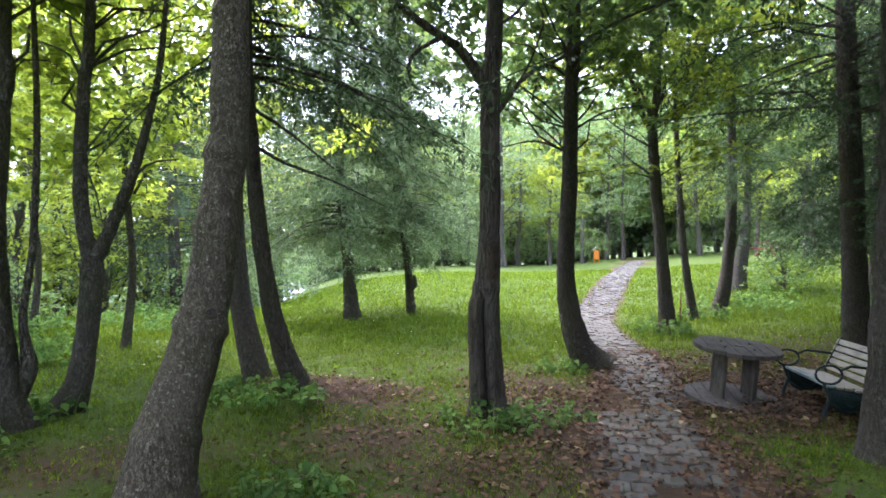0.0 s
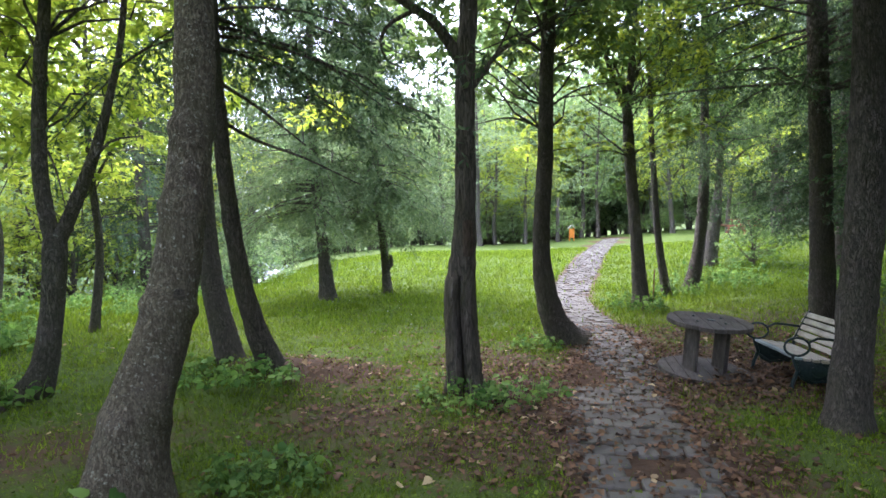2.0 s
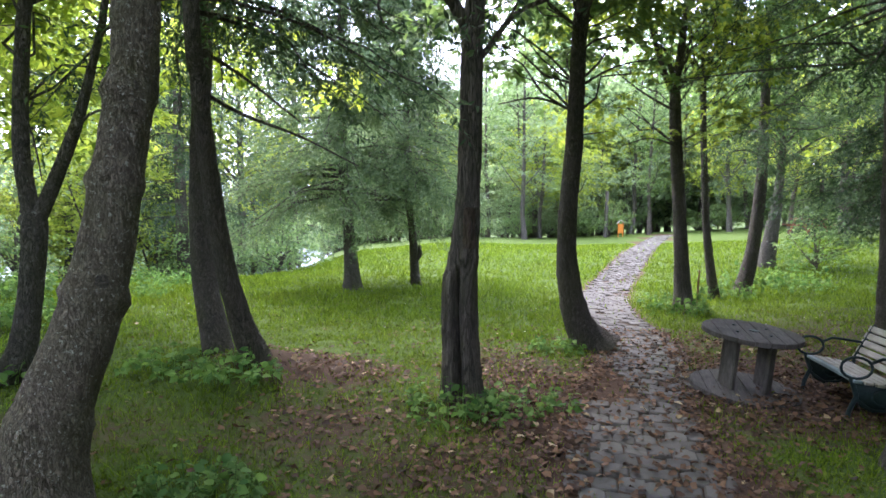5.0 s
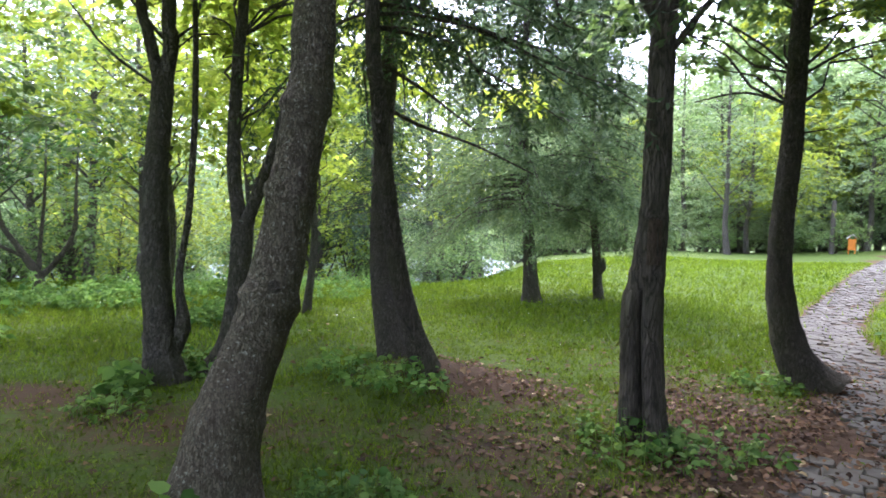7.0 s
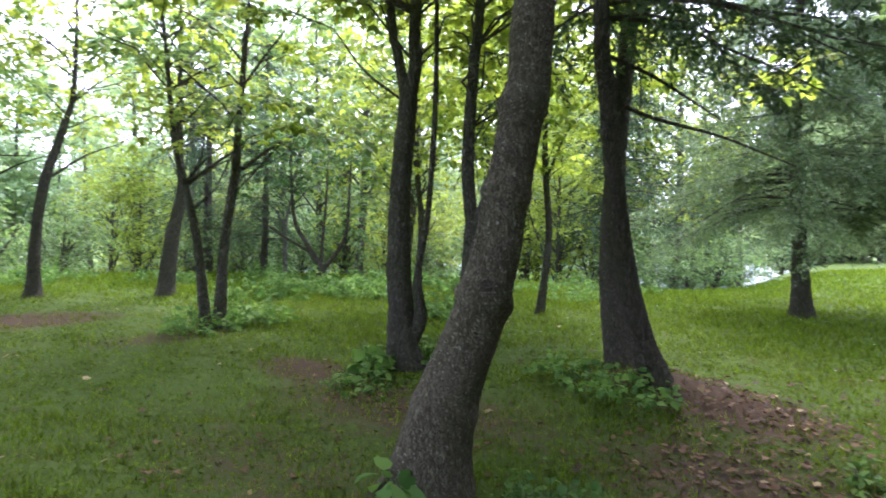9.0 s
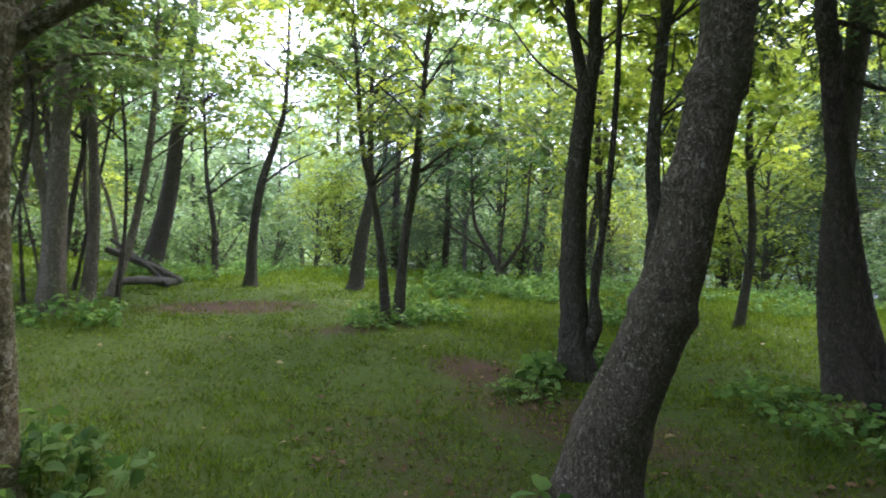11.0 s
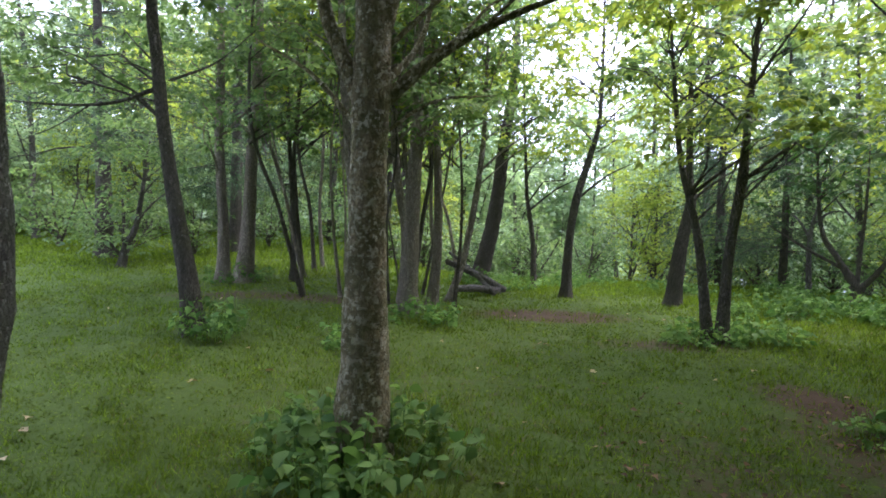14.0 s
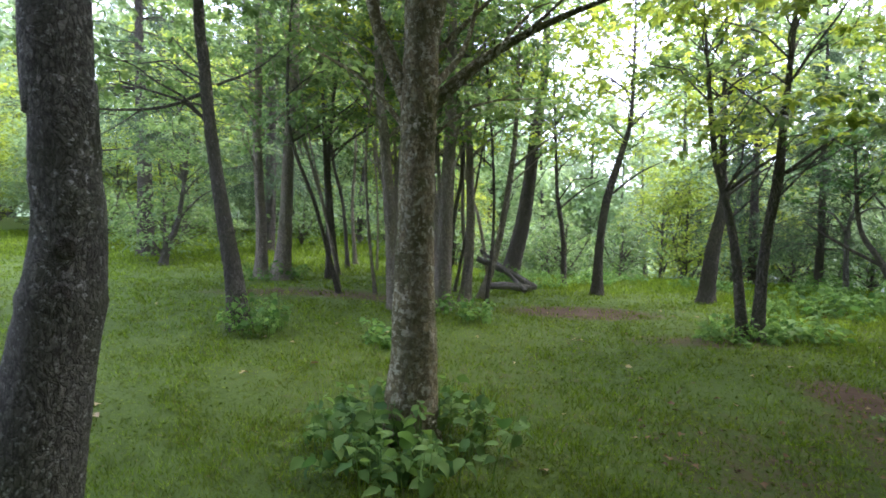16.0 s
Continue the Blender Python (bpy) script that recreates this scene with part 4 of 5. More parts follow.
for i, (spine, label) in enumerate([
        ([(-10.61, -3.53, 0.33, 0.15), (-10.66, -3.54, 1.45, 0.104), (-10.74, -3.64, 3.18, 0.092), (-10.82, -3.62, 4.91, 0.069), (-10.8, -3.6, 9, 0.02)], "slim grey maple in a stand"),
        ([(-10.54, -3.09, 0.33, 0.2), (-10.60, -3.01, 1.46, 0.137), (-10.69, -2.95, 3.17, 0.109), (-10.79, -2.85, 5.12, 0.086), (-10.8, -2.8, 9, 0.02)], "stout grey maple in a stand"),
        ([(-10.84, -2.2, 0.33, 0.064), (-10.89, -2.2, 1.46, 0.053), (-10.97, -2.3, 3.21, 0.041), (-11, -2.4, 6, 0.015)], "thin grey sapling in a stand"),
        ([(-8.41, -0.39, 0.08, 0.12), (-8.47, -0.46, 1.49, 0.101), (-8.53, -0.58, 2.86, 0.083), (-8.59, -0.69, 4.24, 0.064), (-8.6, -0.8, 8, 0.02)], "pale slim stem of a maple thicket"),
        ([(-8.97, 0.33, 0.0, 0.16), (-9.04, 0.38, 1.49, 0.126), (-9.12, 0.44, 2.94, 0.106), (-9.19, 0.46, 4.39, 0.087), (-9.2, 0.5, 9, 0.03)], "pale stout stem of a maple thicket"),
        ([(-10.0, 0.67, 0.0, 0.11), (-10.07, 0.76, 1.27, 0.085), (-10.14, 0.74, 2.76, 0.069), (-10.22, 0.65, 4.46, 0.048), (-10.2, 0.6, 8, 0.02)], "slim stem of a maple thicket"),
        ([(-10.74, 0.95, 0.0, 0.08), (-10.82, 1.27, 1.03, 0.068), (-10.92, 1.54, 2.61, 0.057), (-11.0, 1.64, 3.97, 0.04), (-11.1, 1.7, 7, 0.015)], "thin leaning stem of a maple thicket"),
        ([(-9.6, 0.15, 0.0, 0.10), (-9.7, 0.2, 1.4, 0.08), (-9.75, 0.0, 3.0, 0.07), (-9.8, -0.1, 8, 0.02)], "slim stem of a maple thicket"),
        ([(-14.28, 1.56, -0.05, 0.24), (-14.40, 1.98, 1.75, 0.191), (-14.52, 2.22, 3.66, 0.147), (-14.64, 2.48, 5.72, 0.103), (-14.7, 2.6, 10, 0.03)], "dark trunk leaning out over the slope"),
        ([(-13.65, 2.93, -0.05, 0.08), (-13.70, 2.91, 1.05, 0.063), (-13.73, 2.80, 1.89, 0.056), (-13.76, 2.73, 2.58, 0.042), (-13.8, 2.6, 6, 0.015)], "thin dark sapling at the edge of the slope"),
        ([(-11.91, 3.43, -0.05, 0.125), (-11.97, 3.49, 1.12, 0.092), (-12.03, 3.64, 2.10, 0.086), (-12.11, 3.94, 3.08, 0.067), (-12.17, 4.15, 4.06, 0.043), (-12.2, 4.2, 7, 0.015)], "slim dark tree bending at the edge of the slope"),
        ([(-10.9, 5.35, -0.05, 0.16), (-10.93, 5.48, 1.07, 0.132), (-10.96, 5.68, 2.06, 0.099), (-10.95, 5.62, 2.83, 0.066), (-10.9, 5.6, 6, 0.02)], "dark leaning trunk behind a young clump"),
        ([(-7.28, 4.59, -0.03, 0.078), (-7.41, 4.49, 1.25, 0.058), (-7.52, 4.37, 1.98, 0.049), (-7.63, 4.25, 2.72, 0.037), (-7.8, 4.1, 5, 0.012)], "thin stem of a young clump ringed by grass"),
        ([(-7.22, 4.74, -0.03, 0.09), (-7.26, 4.82, 1.17, 0.066), (-7.25, 4.96, 2.17, 0.066), (-7.27, 5.01, 2.83, 0.05), (-7.3, 5.2, 5.2, 0.015)], "grey stem of a young clump ringed by grass"),
        ([(-13.91, -8.08, 0.55, 0.22), (-14.02, -8.14, 2.9, 0.182), (-14.08, -8.24, 4.41, 0.151), (-14.1, -8.3, 10, 0.04)], "straight dark trunk on the far lawn"),
        ([(-12.0, -6.47, 0.45, 0.095), (-12.03, -6.34, 1.03, 0.079), (-12.08, -6.12, 1.55, 0.059), (-12.1, -5.8, 3.5, 0.02)], "small forked tree on the far lawn")]):
    x, y, top = spine[-1][:3]
    low = 2.9 if top > 5.5 else 2.3
    w = 1.5 + 0.12 * top
    needled = "straight dark trunk" in label
    tree("maple_tree" if top > 5.5 else "young_maple", label, spine, BARK_DARK if i in (8, 9, 10, 11, 14) else (BARK_PALE if i in (0, 1, 3, 4, 5, 6, 7) else BARK_GREY),
         [[(spine[2][0], spine[2][1], spine[2][2], 0.03), (spine[2][0] + 0.2, spine[2][1] + 0.6, spine[2][2] + 0.5, 0.018), (spine[2][0] + 0.3, spine[2][1] + 1.2, spine[2][2] + 0.8, 0.006)]],
         conifer_crown(rg(40 + i), x, y, 3.4, 10, 4.2, 90, 0.22, 26, wide=1.3) if needled else crown_of(rg(40 + i), [(x, y, (top + low) / 2 + 0.6, w, w, (top - low) / 2), (x + 0.8, y + 0.8, low + 0.6, w * 0.7, w * 0.7, 0.5)], int(27 * top ** 0.7), 24, 0.12, stem=spine[1:]),
         # leaf colour painted by light: yellow-green for lit maples, duller green for shaded
         NEEDLE if needled else (LEAF_BRIGHT if i in (9, 10, 12) else LEAF_MID), 20 + i, sides=14, group="maple stand")

THICKET = rg(66)
for i in range(26):
    x, y = THICKET.uniform(-14, -9.3), THICKET.uniform(-3.0, 1.2)
    g, r, q = at_ground(x, y), THICKET.uniform(0.022, 0.062), THICKET.uniform(-0.75, 0.75, 4)
    s = [(x, y, g - 0.05, r), (x + q[0] * 0.5, y + q[1] * 0.5, g + 1.5, r * 0.8), (x + q[0] * 0.7, y + q[1] + q[2] * 0.3, g + 3.2, r * 0.65), (x + q[0], y + q[1] + q[3], g + 6.5, 0.012)]
    tree("young_maple", "thin grey stem in the maple thicket", s, BARK_PALE if i % 3 else BARK_DARK, [[(s[2][0], s[2][1], s[2][2] - 0.6, r * 0.5), (x + q[2], y + q[3] * 2, g + 3.6, r * 0.3), (x + q[2] * 1.3, y + q[3] * 2.6, g + 4.6, 0.006)]],
         crown_of(rg(90 + i), [(x, y, g + 5.2, 1.5, 1.5, 1.6), (x, y, g + 3.4, 1.2, 1.2, 0.4)], 26, 20, 0.11, stem=s[1:]), LEAF_MID if i % 2 else LEAF_BRIGHT, 130 + i, sides=9, step=0.2, group="maple stand")

SHRUB = [(-11.56, 9.3, -0.1, 0.11), (-11.6, 9.28, 0.35, 0.10), (-11.9, 9.1, 0.9, 0.06), (-12.2, 8.9, 1.6, 0.045), (-12.3, 8.8, 3.5, 0.015)]
tree("many_stemmed_shrub", "dark shrub with stems fanning out from one foot", SHRUB, BARK_DARK,
     [[(-11.58, 9.3, 0.25, 0.07), (-11.35, 9.5, 0.6, 0.055), (-11.1, 9.7, 1.2, 0.045), (-11.15, 9.8, 2.2, 0.03), (-11.2, 9.9, 3.6, 0.01)], [(-11.58, 9.3, 0.3, 0.05), (-11.6, 9.35, 1.0, 0.04), (-11.55, 9.4, 2.0, 0.03), (-11.5, 9.4, 3.4, 0.01)],
      [(-11.8, 9.15, 0.7, 0.04), (-12.4, 8.7, 1.1, 0.03), (-13.0, 8.2, 1.6, 0.01)]],
     crown_of(rg(160), [(-11.6, 9.4, 3.2, 1.8, 1.8, 0.9), (-12.4, 8.6, 2.6, 1.0, 1.0, 0.5)], 110, 22, 0.11, stem=SHRUB[1:]), LEAF_DARK, 161, sides=12, step=0.1, flare=0.2)
DEAD = [(-12.9, 9.1, -0.1, 0.07), (-12.95, 9.1, 0.8, 0.055), (-12.9, 9.1, 1.5, 0.045), (-12.75, 9.2, 2.2, 0.02)]
tree("dead_tree", "bare pale grey dead stem with broken branches", DEAD, DEADWOOD, [[(-12.92, 9.1, 1.3, 0.035), (-13.2, 8.9, 1.8, 0.02), (-13.6, 8.7, 1.9, 0.008)], [(-12.9, 9.1, 1.6, 0.03), (-12.5, 9.3, 1.9, 0.018), (-12.1, 9.5, 1.85, 0.006)]], seed=162, sides=10, step=0.1, flare=0.1)


# ---- woods around the glade: a few kinds, planted many times ----
def wood_kind(name, label, kind, seed):
    rng = rg(seed)
    if kind == "conifer":
        s = [(0, 0, -0.3, 0.2), (0.1, 0, 3, 0.15), (0, 0.1, 12, 0.03)]
        # needles widened so the boughs block more light
        return tree(name, label, s, BARK_DARK, (), conifer_crown(rng, 0, 0, 1.8, 12, 2.8, 130, 0.35, 24, wide=1.8), NEEDLE, seed, sides=9, step=0.4)
    if kind == "bush":
        s = [(0, 0, -0.2, 0.05), (0.1, 0.05, 0.5, 0.04), (0.1, 0.1, 1.3, 0.015)]
        return tree(name, label, s, BARK_DARK, [[(0, 0, 0.1, 0.03), (0.4, 0.2, 0.8, 0.015), (0.7, 0.3, 1.3, 0.006)], [(0, 0, 0.1, 0.03), (-0.4, 0.3, 0.9, 0.015), (-0.6, 0.4, 1.5, 0.006)]],
                    crown_of(rng, [(0, 0, 0.75, 1.3, 1.3, 0.75), (0.5, 0.2, 1.3, 0.8, 0.8, 0.6)], 90, 20, 0.10, 0.33, stem=s, lobed=False), LEAF_MID, seed, sides=7, step=0.3)
    if kind in ("shrub", "glow"):
        s = [(0, 0, -0.3, 0.06), (0.1, 0.05, 1.5, 0.05), (0.1, 0.1, 4.0, 0.015)]
        return tree(name, label, s, BARK_DARK, [[(0, 0, 0.1, 0.04), (0.6, 0.3, 1.6, 0.025), (1.0, 0.5, 3.0, 0.006)], [(0, 0, 0.1, 0.04), (-0.6, 0.4, 1.7, 0.025), (-1.0, 0.6, 3.2, 0.006)]],
                    crown_of(rng, [(0, 0, 2.1, 2.0, 2.0, 1.9), (0.6, 0.3, 3.6, 1.3, 1.3, 1.2)], 230 if kind == "shrub" else 170, 22, 0.15 if kind == "shrub" else 0.12, 0.4, stem=s, lobed=False), LEAF_HAZED if kind == "shrub" else LEAF_BRIGHT, seed, sides=7, step=0.4)
    if kind == "edge":
        s = [(0, 0, -0.3, 0.14), (0.1, 0.05, 2.5, 0.1), (0.1, 0.1, 10.0, 0.02)]
        return tree(name, label, s, BARK_GREY, [[(0, 0, 1.0, 0.05), (0.8, 0.4, 2.6, 0.03), (1.4, 0.7, 4.0, 0.008)], [(0, 0, 1.2, 0.05), (-0.8, 0.5, 2.8, 0.03), (-1.4, 0.8, 4.4, 0.008)]],
                    crown_of(rng, [(0, 0, 2.0, 2.6, 2.6, 1.7), (0.7, 0.4, 5.2, 2.3, 2.3, 2.0), (-0.4, -0.3, 8.2, 1.7, 1.7, 1.8), (-1.5, 0.6, 4.0, 1.4, 1.4, 1.0)], 330, 18, 0.26, 0.6, stem=s, lobed=False), LEAF_HAZED, seed, sides=7, step=0.6)
    high = {"tall": 13, "mid": 9, "pale": 12}[kind]
    s = [(0, 0, -0.3, 0.17), (0.15, 0.05, 1.5, 0.13), (0.05, 0.2, 4, 0.1), (0.1, 0.1, high, 0.02)]
    return tree(name, label, s, BARK_GREY if kind != "tall" else BARK_DARK, [[(0.1, 0.1, 2.6, 0.05), (0.8, 0.4, 3.6, 0.03), (1.4, 0.6, 4.6, 0.01)], [(0.1, 0.1, 3.0, 0.05), (-0.7, -0.3, 4.0, 0.03), (-1.3, -0.4, 5.2, 0.01)]],
                crown_of(rng, [(0, 0, high * 0.62, 2.6, 2.6, high * 0.38), (1.2, 0.5, 3.6, 1.4, 1.4, 0.9), (-1.1, -0.6, 3.2, 1.4, 1.4, 0.8)], 230 if kind != "mid" else 190, 22, 0.16, 0.45, stem=s, lobed=False),
                {"tall": LEAF_MID, "mid": LEAF_BRIGHT, "pale": LEAF_HAZED}[kind], seed, sides=9, step=0.4)


KINDS = {
    "tall": wood_kind("woodland_tree", "tall broadleaved tree in the surrounding wood, some unseen for shade", "tall", 71),
    "mid": wood_kind("woodland_tree", "yellow-green broadleaved tree at the wood's edge", "mid", 72),
    "pale": wood_kind("woodland_tree", "broadleaved tree in the distance, leaves paled for haze", "pale", 73),
    "conifer": wood_kind("woodland_spruce", "dark spruce in the surrounding wood, also planted unseen for shade", "conifer", 74),
    "shrub": wood_kind("tall_shrub", "tall leafy shrub closing the wood", "shrub", 76),
    "glow": wood_kind("tall_shrub", "bright yellow-green shrub on the slope", "glow", 77),
    "edge": wood_kind("woodland_tree", "leafy tree branched to the ground at the far wood's edge", "edge", 78),
    "bush": wood_kind("bush", "leafy green bush at the wood's edge", "bush", 75),
}
HOME = {"edge": (2, 56), "glow": (-22, 7.5), "shrub": (20, 52), "tall": (16, 44), "mid": (-15, 13), "pale": (-60, 120), "conifer": (24, 48), "bush": (-16, 8)}
for key, ob in KINDS.items():
    ob.matrix_basis = pose(*HOME[key], at_ground(*HOME[key]) - 0.03)
# sectors: bearing from north to the left, distance, how many, kinds
SECTORS = [(-34, -2, 36, 60, 40, "tall mid pale tall pale mid"), (-60, -32, 24, 46, 26, "tall conifer mid tall"),
           (2, 12, 40, 62, 16, "pale mid pale"), (12, 30, 19, 30, 5, "mid conifer mid"), (26, 40, 120, 170, 24, "pale"), (30, 62, 19, 30, 11, "pale mid pale"), (40, 74, 95, 150, 30, "pale"), (83, 104, 60, 110, 20, "pale"), (10, 30, 165, 200, 20, "pale"), (72, 86, 160, 200, 12, "pale"),
           # sectors from bearing 160 on are never in view; added to shade the glade
           (62, 70, 23, 32, 4, "mid pale"), (91, 102, 20, 34, 10, "tall mid pale"), (98, 135, 20, 36, 15, "mid pale mid"), (185, 284, 5.0, 12, 18, "conifer tall conifer"), (160, 312, 12, 24, 22, "tall conifer mid"),
           (32, 62, 15.5, 21, 6, "bush"), (64, 92, 17.5, 21, 6, "bush"), (-33, -28, 18, 20, 1, "bush"), (94, 128, 14, 24, 9, "bush"), (-34, 10, 38, 50, 22, "bush"), (91, 136, 24, 36, 28, "shrub glow"), (-45, 11, 46, 60, 34, "shrub"), (34, 64, 24, 32, 8, "glow"), (63, 70, 22, 34, 5, "glow"), (26.5, 38, 21, 27, 6, "glow"), (15, 30, 25, 33, 7, "pale mid"), (22, 29, 24, 27, 3, "bush"), (13, 24, 20, 25, 4, "bush"), (-7, 5, 42, 62, 9, "tall pale mid"), (108, 114, 16, 19, 1, "conifer"), (195, 278, 4.5, 10, 22, "conifer"), (-46, 13, 50, 66, 46, "edge"), (-20, 12, 66, 80, 14, "edge"), (30, 66, 36, 60, 10, "edge"), (66, 90, 66, 90, 12, "edge"), (71, 88, 46, 58, 4, "edge"), (-12, 13, 40, 46, 14, "shrub"), (86, 140, 38, 60, 26, "edge"), (12, 30, 70, 95, 7, "edge"), (70, 90, 40, 50, 3, "pale")]
for x, y, s in [(-13.9, 9.0, 0.55), (-15.5, 8.2, 0.7)]:
    ob = copy_thing(KINDS["conifer"], pose(x, y, at_ground(x, y) - 0.03, 0, 0, 50 * x))
    ob.scale = (s, s, s)
    tagged(ob, "small dark spruce in the undergrowth", group="surrounding wood")
# a few show at the right edge; the others stand unseen to cast shade
for x, y, s in [(8.1, 10.2, 0.9), (7.6, 7.0, 0.85), (9.8, 13.2, 1.0), (10.5, 9.0, 1.0), (6.6, 4.6, 0.8), (12.5, 16.5, 1.0), (5.4, 2.6, 0.85), (7.6, 3.0, 0.9), (5.6, -0.6, 0.9), (3.4, -2.6, 0.9), (8.8, 6.0, 1.0), (6.4, 1.0, 1.0), (8.6, 4.2, 1.0), (4.9, 0.2, 0.9), (8.2, 8.6, 1.0), (10.2, 6.5, 1.1), (3.9, -0.8, 0.85)]:
    ob = copy_thing(KINDS["conifer"], pose(x, y, at_ground(x, y) - 0.03, 0, 0, 70 * x))
    ob.scale = (s, s, s)
    tagged(ob, "dark spruce east of the path, most out of view, planted for shade", group="surrounding wood")
rng = rg(5)
planted = []
for b0, b1, d0, d1, count, kinds in SECTORS:
    kinds = kinds.split()
    for i in range(count):
        for attempt in range(12):
            b, d = radians(rng.uniform(b0, b1)), math.sqrt(rng.uniform(d0 * d0, d1 * d1))
            x, y = -math.sin(b) * d, math.cos(b) * d
            if all(math.hypot(x - px, y - py) > (1.6 if kinds[0] in ("bush", "shrub", "glow") else 2.6) for px, py in planted) and np.hypot(PATH[:, 0] - x, PATH[:, 1] - y).min() > 2.5:
                break
        planted.append((x, y))
        s = rng.uniform(0.8, 1.25) * (1.25 if kinds == ["pale"] else 1.55 if kinds == ["edge"] else 1)
        m = pose(x, y, at_ground(x, y) - 0.03, rng.uniform(-3, 3), rng.uniform(-3, 3), rng.uniform(0, 360))
        stretch = rng.uniform(0.9, 1.15)
        if b0 == 98 and i % 5 == 0:
            continue
        ob = copy_thing(KINDS[kinds[i % len(kinds)]], m)
        ob.scale = (s, s, s * stretch)
        tagged(ob, group="bushes" if kinds[0] in ("bush", "shrub", "glow") else "surrounding wood")


# ---- the stone path ----
def paver_mesh(seed):
    rng = rg(seed)
    n = 10
    a = np.linspace(0, 2 * np.pi, n, endpoint=False) + rng.uniform(-0.1, 0.1, n)
    sq = np.clip(np.stack([np.cos(a), np.sin(a)], 1) * 1.35, -1, 1) * rng.uniform(0.93, 1.0, (n, 1))
    rim = sq * (0.080, 0.096)
    h = rng.uniform(-0.004, 0.004, n)
    low = np.column_stack([rim * 1.03, np.full(n, -0.06)])
    mid = np.column_stack([rim, 0.003 + h])
    top = np.column_stack([rim * 0.91, 0.011 + h])
    v = np.vstack([low, mid, top, [(0, 0, 0.011 + rng.normal(scale=0.002))]])
    f = []
    for i in range(n):
        j = (i + 1) % n
        f += [(i, j, n + j, n + i), (n + i, n + j, 2 * n + j, 2 * n + i), (2 * n + i, 2 * n + j, 3 * n, 3 * n)]
    me = bpy.data.meshes.new("paver")
    me.from_pydata(v.tolist(), [], [t[:3] if t[2] == t[3] else t for t in f])
    me.materials.append(PAVER)
    return me


def make_path():
    root = tagged(empty("path", Matrix(), "narrow path of worn grey interlocking pavers, leaf-strewn", "path"), kind="structure")
    kinds = [paver_mesh(i) for i in range(6)]
    rng = rg(9)
    line = rows_of([(p[0], p[1], 0, p[3]) for p in PATH[::4]], 0.05)
    run = np.concatenate([[0], np.cumsum(np.hypot(*np.diff(line[:, :2], axis=0).T))])
    count, far_v, far_f = 0, [], []
    s = 0.0
    row = 0
    while s < run[-1] - 0.3:
        x, y, w = (float(np.interp(s, run, line[:, k])) for k in (0, 1, 3))
        x2, y2 = (float(np.interp(s + 0.1, run, line[:, k])) for k in (0, 1))
        t = math.atan2(y2 - y, x2 - x) - math.pi / 2
        across = 6
        for i in range(across):
            u = (i - (across - 1) / 2) * 0.163 + (0.04 if row % 2 else -0.038) + rng.normal(scale=0.008)
            v = rng.normal(scale=0.012) + 0.02 * math.sin(i * 2.1 + row)
            px, py = x + u * math.cos(t) - v * math.sin(t), y + u * math.sin(t) + v * math.cos(t)
            if (noise.noise(Vector((px * 1.3, py * 0.9, 2.0))) > 0.40 and y < 15) or rng.uniform() < 0.04:
                continue
            m = pose(px, py, at_ground(px, py) - 0.008 + rng.normal(scale=0.003), rng.normal(scale=1.6), rng.normal(scale=1.6), math.degrees(t) + rng.normal(scale=4))
            me = kinds[rng.integers(6)]
            if 2.9 < py < 11.5 and count < 290:
                count += 1
                piece("paver", me, root, m=m)
            else:
                verts = np.array([m @ q.co for q in me.vertices])
                far_f += [[k + len(far_v) * 31 for k in f.vertices] for f in me.polygons]
                far_v.append(verts)
        s += 0.196
        row += 1
    me = bpy.data.meshes.new("far_pavers")
    me.from_pydata(np.vstack(far_v).tolist(), [], far_f)
    me.materials.append(PAVER)
    tagged(piece("far_pavers", me, root), "distant pale pavers", kind="stuff")


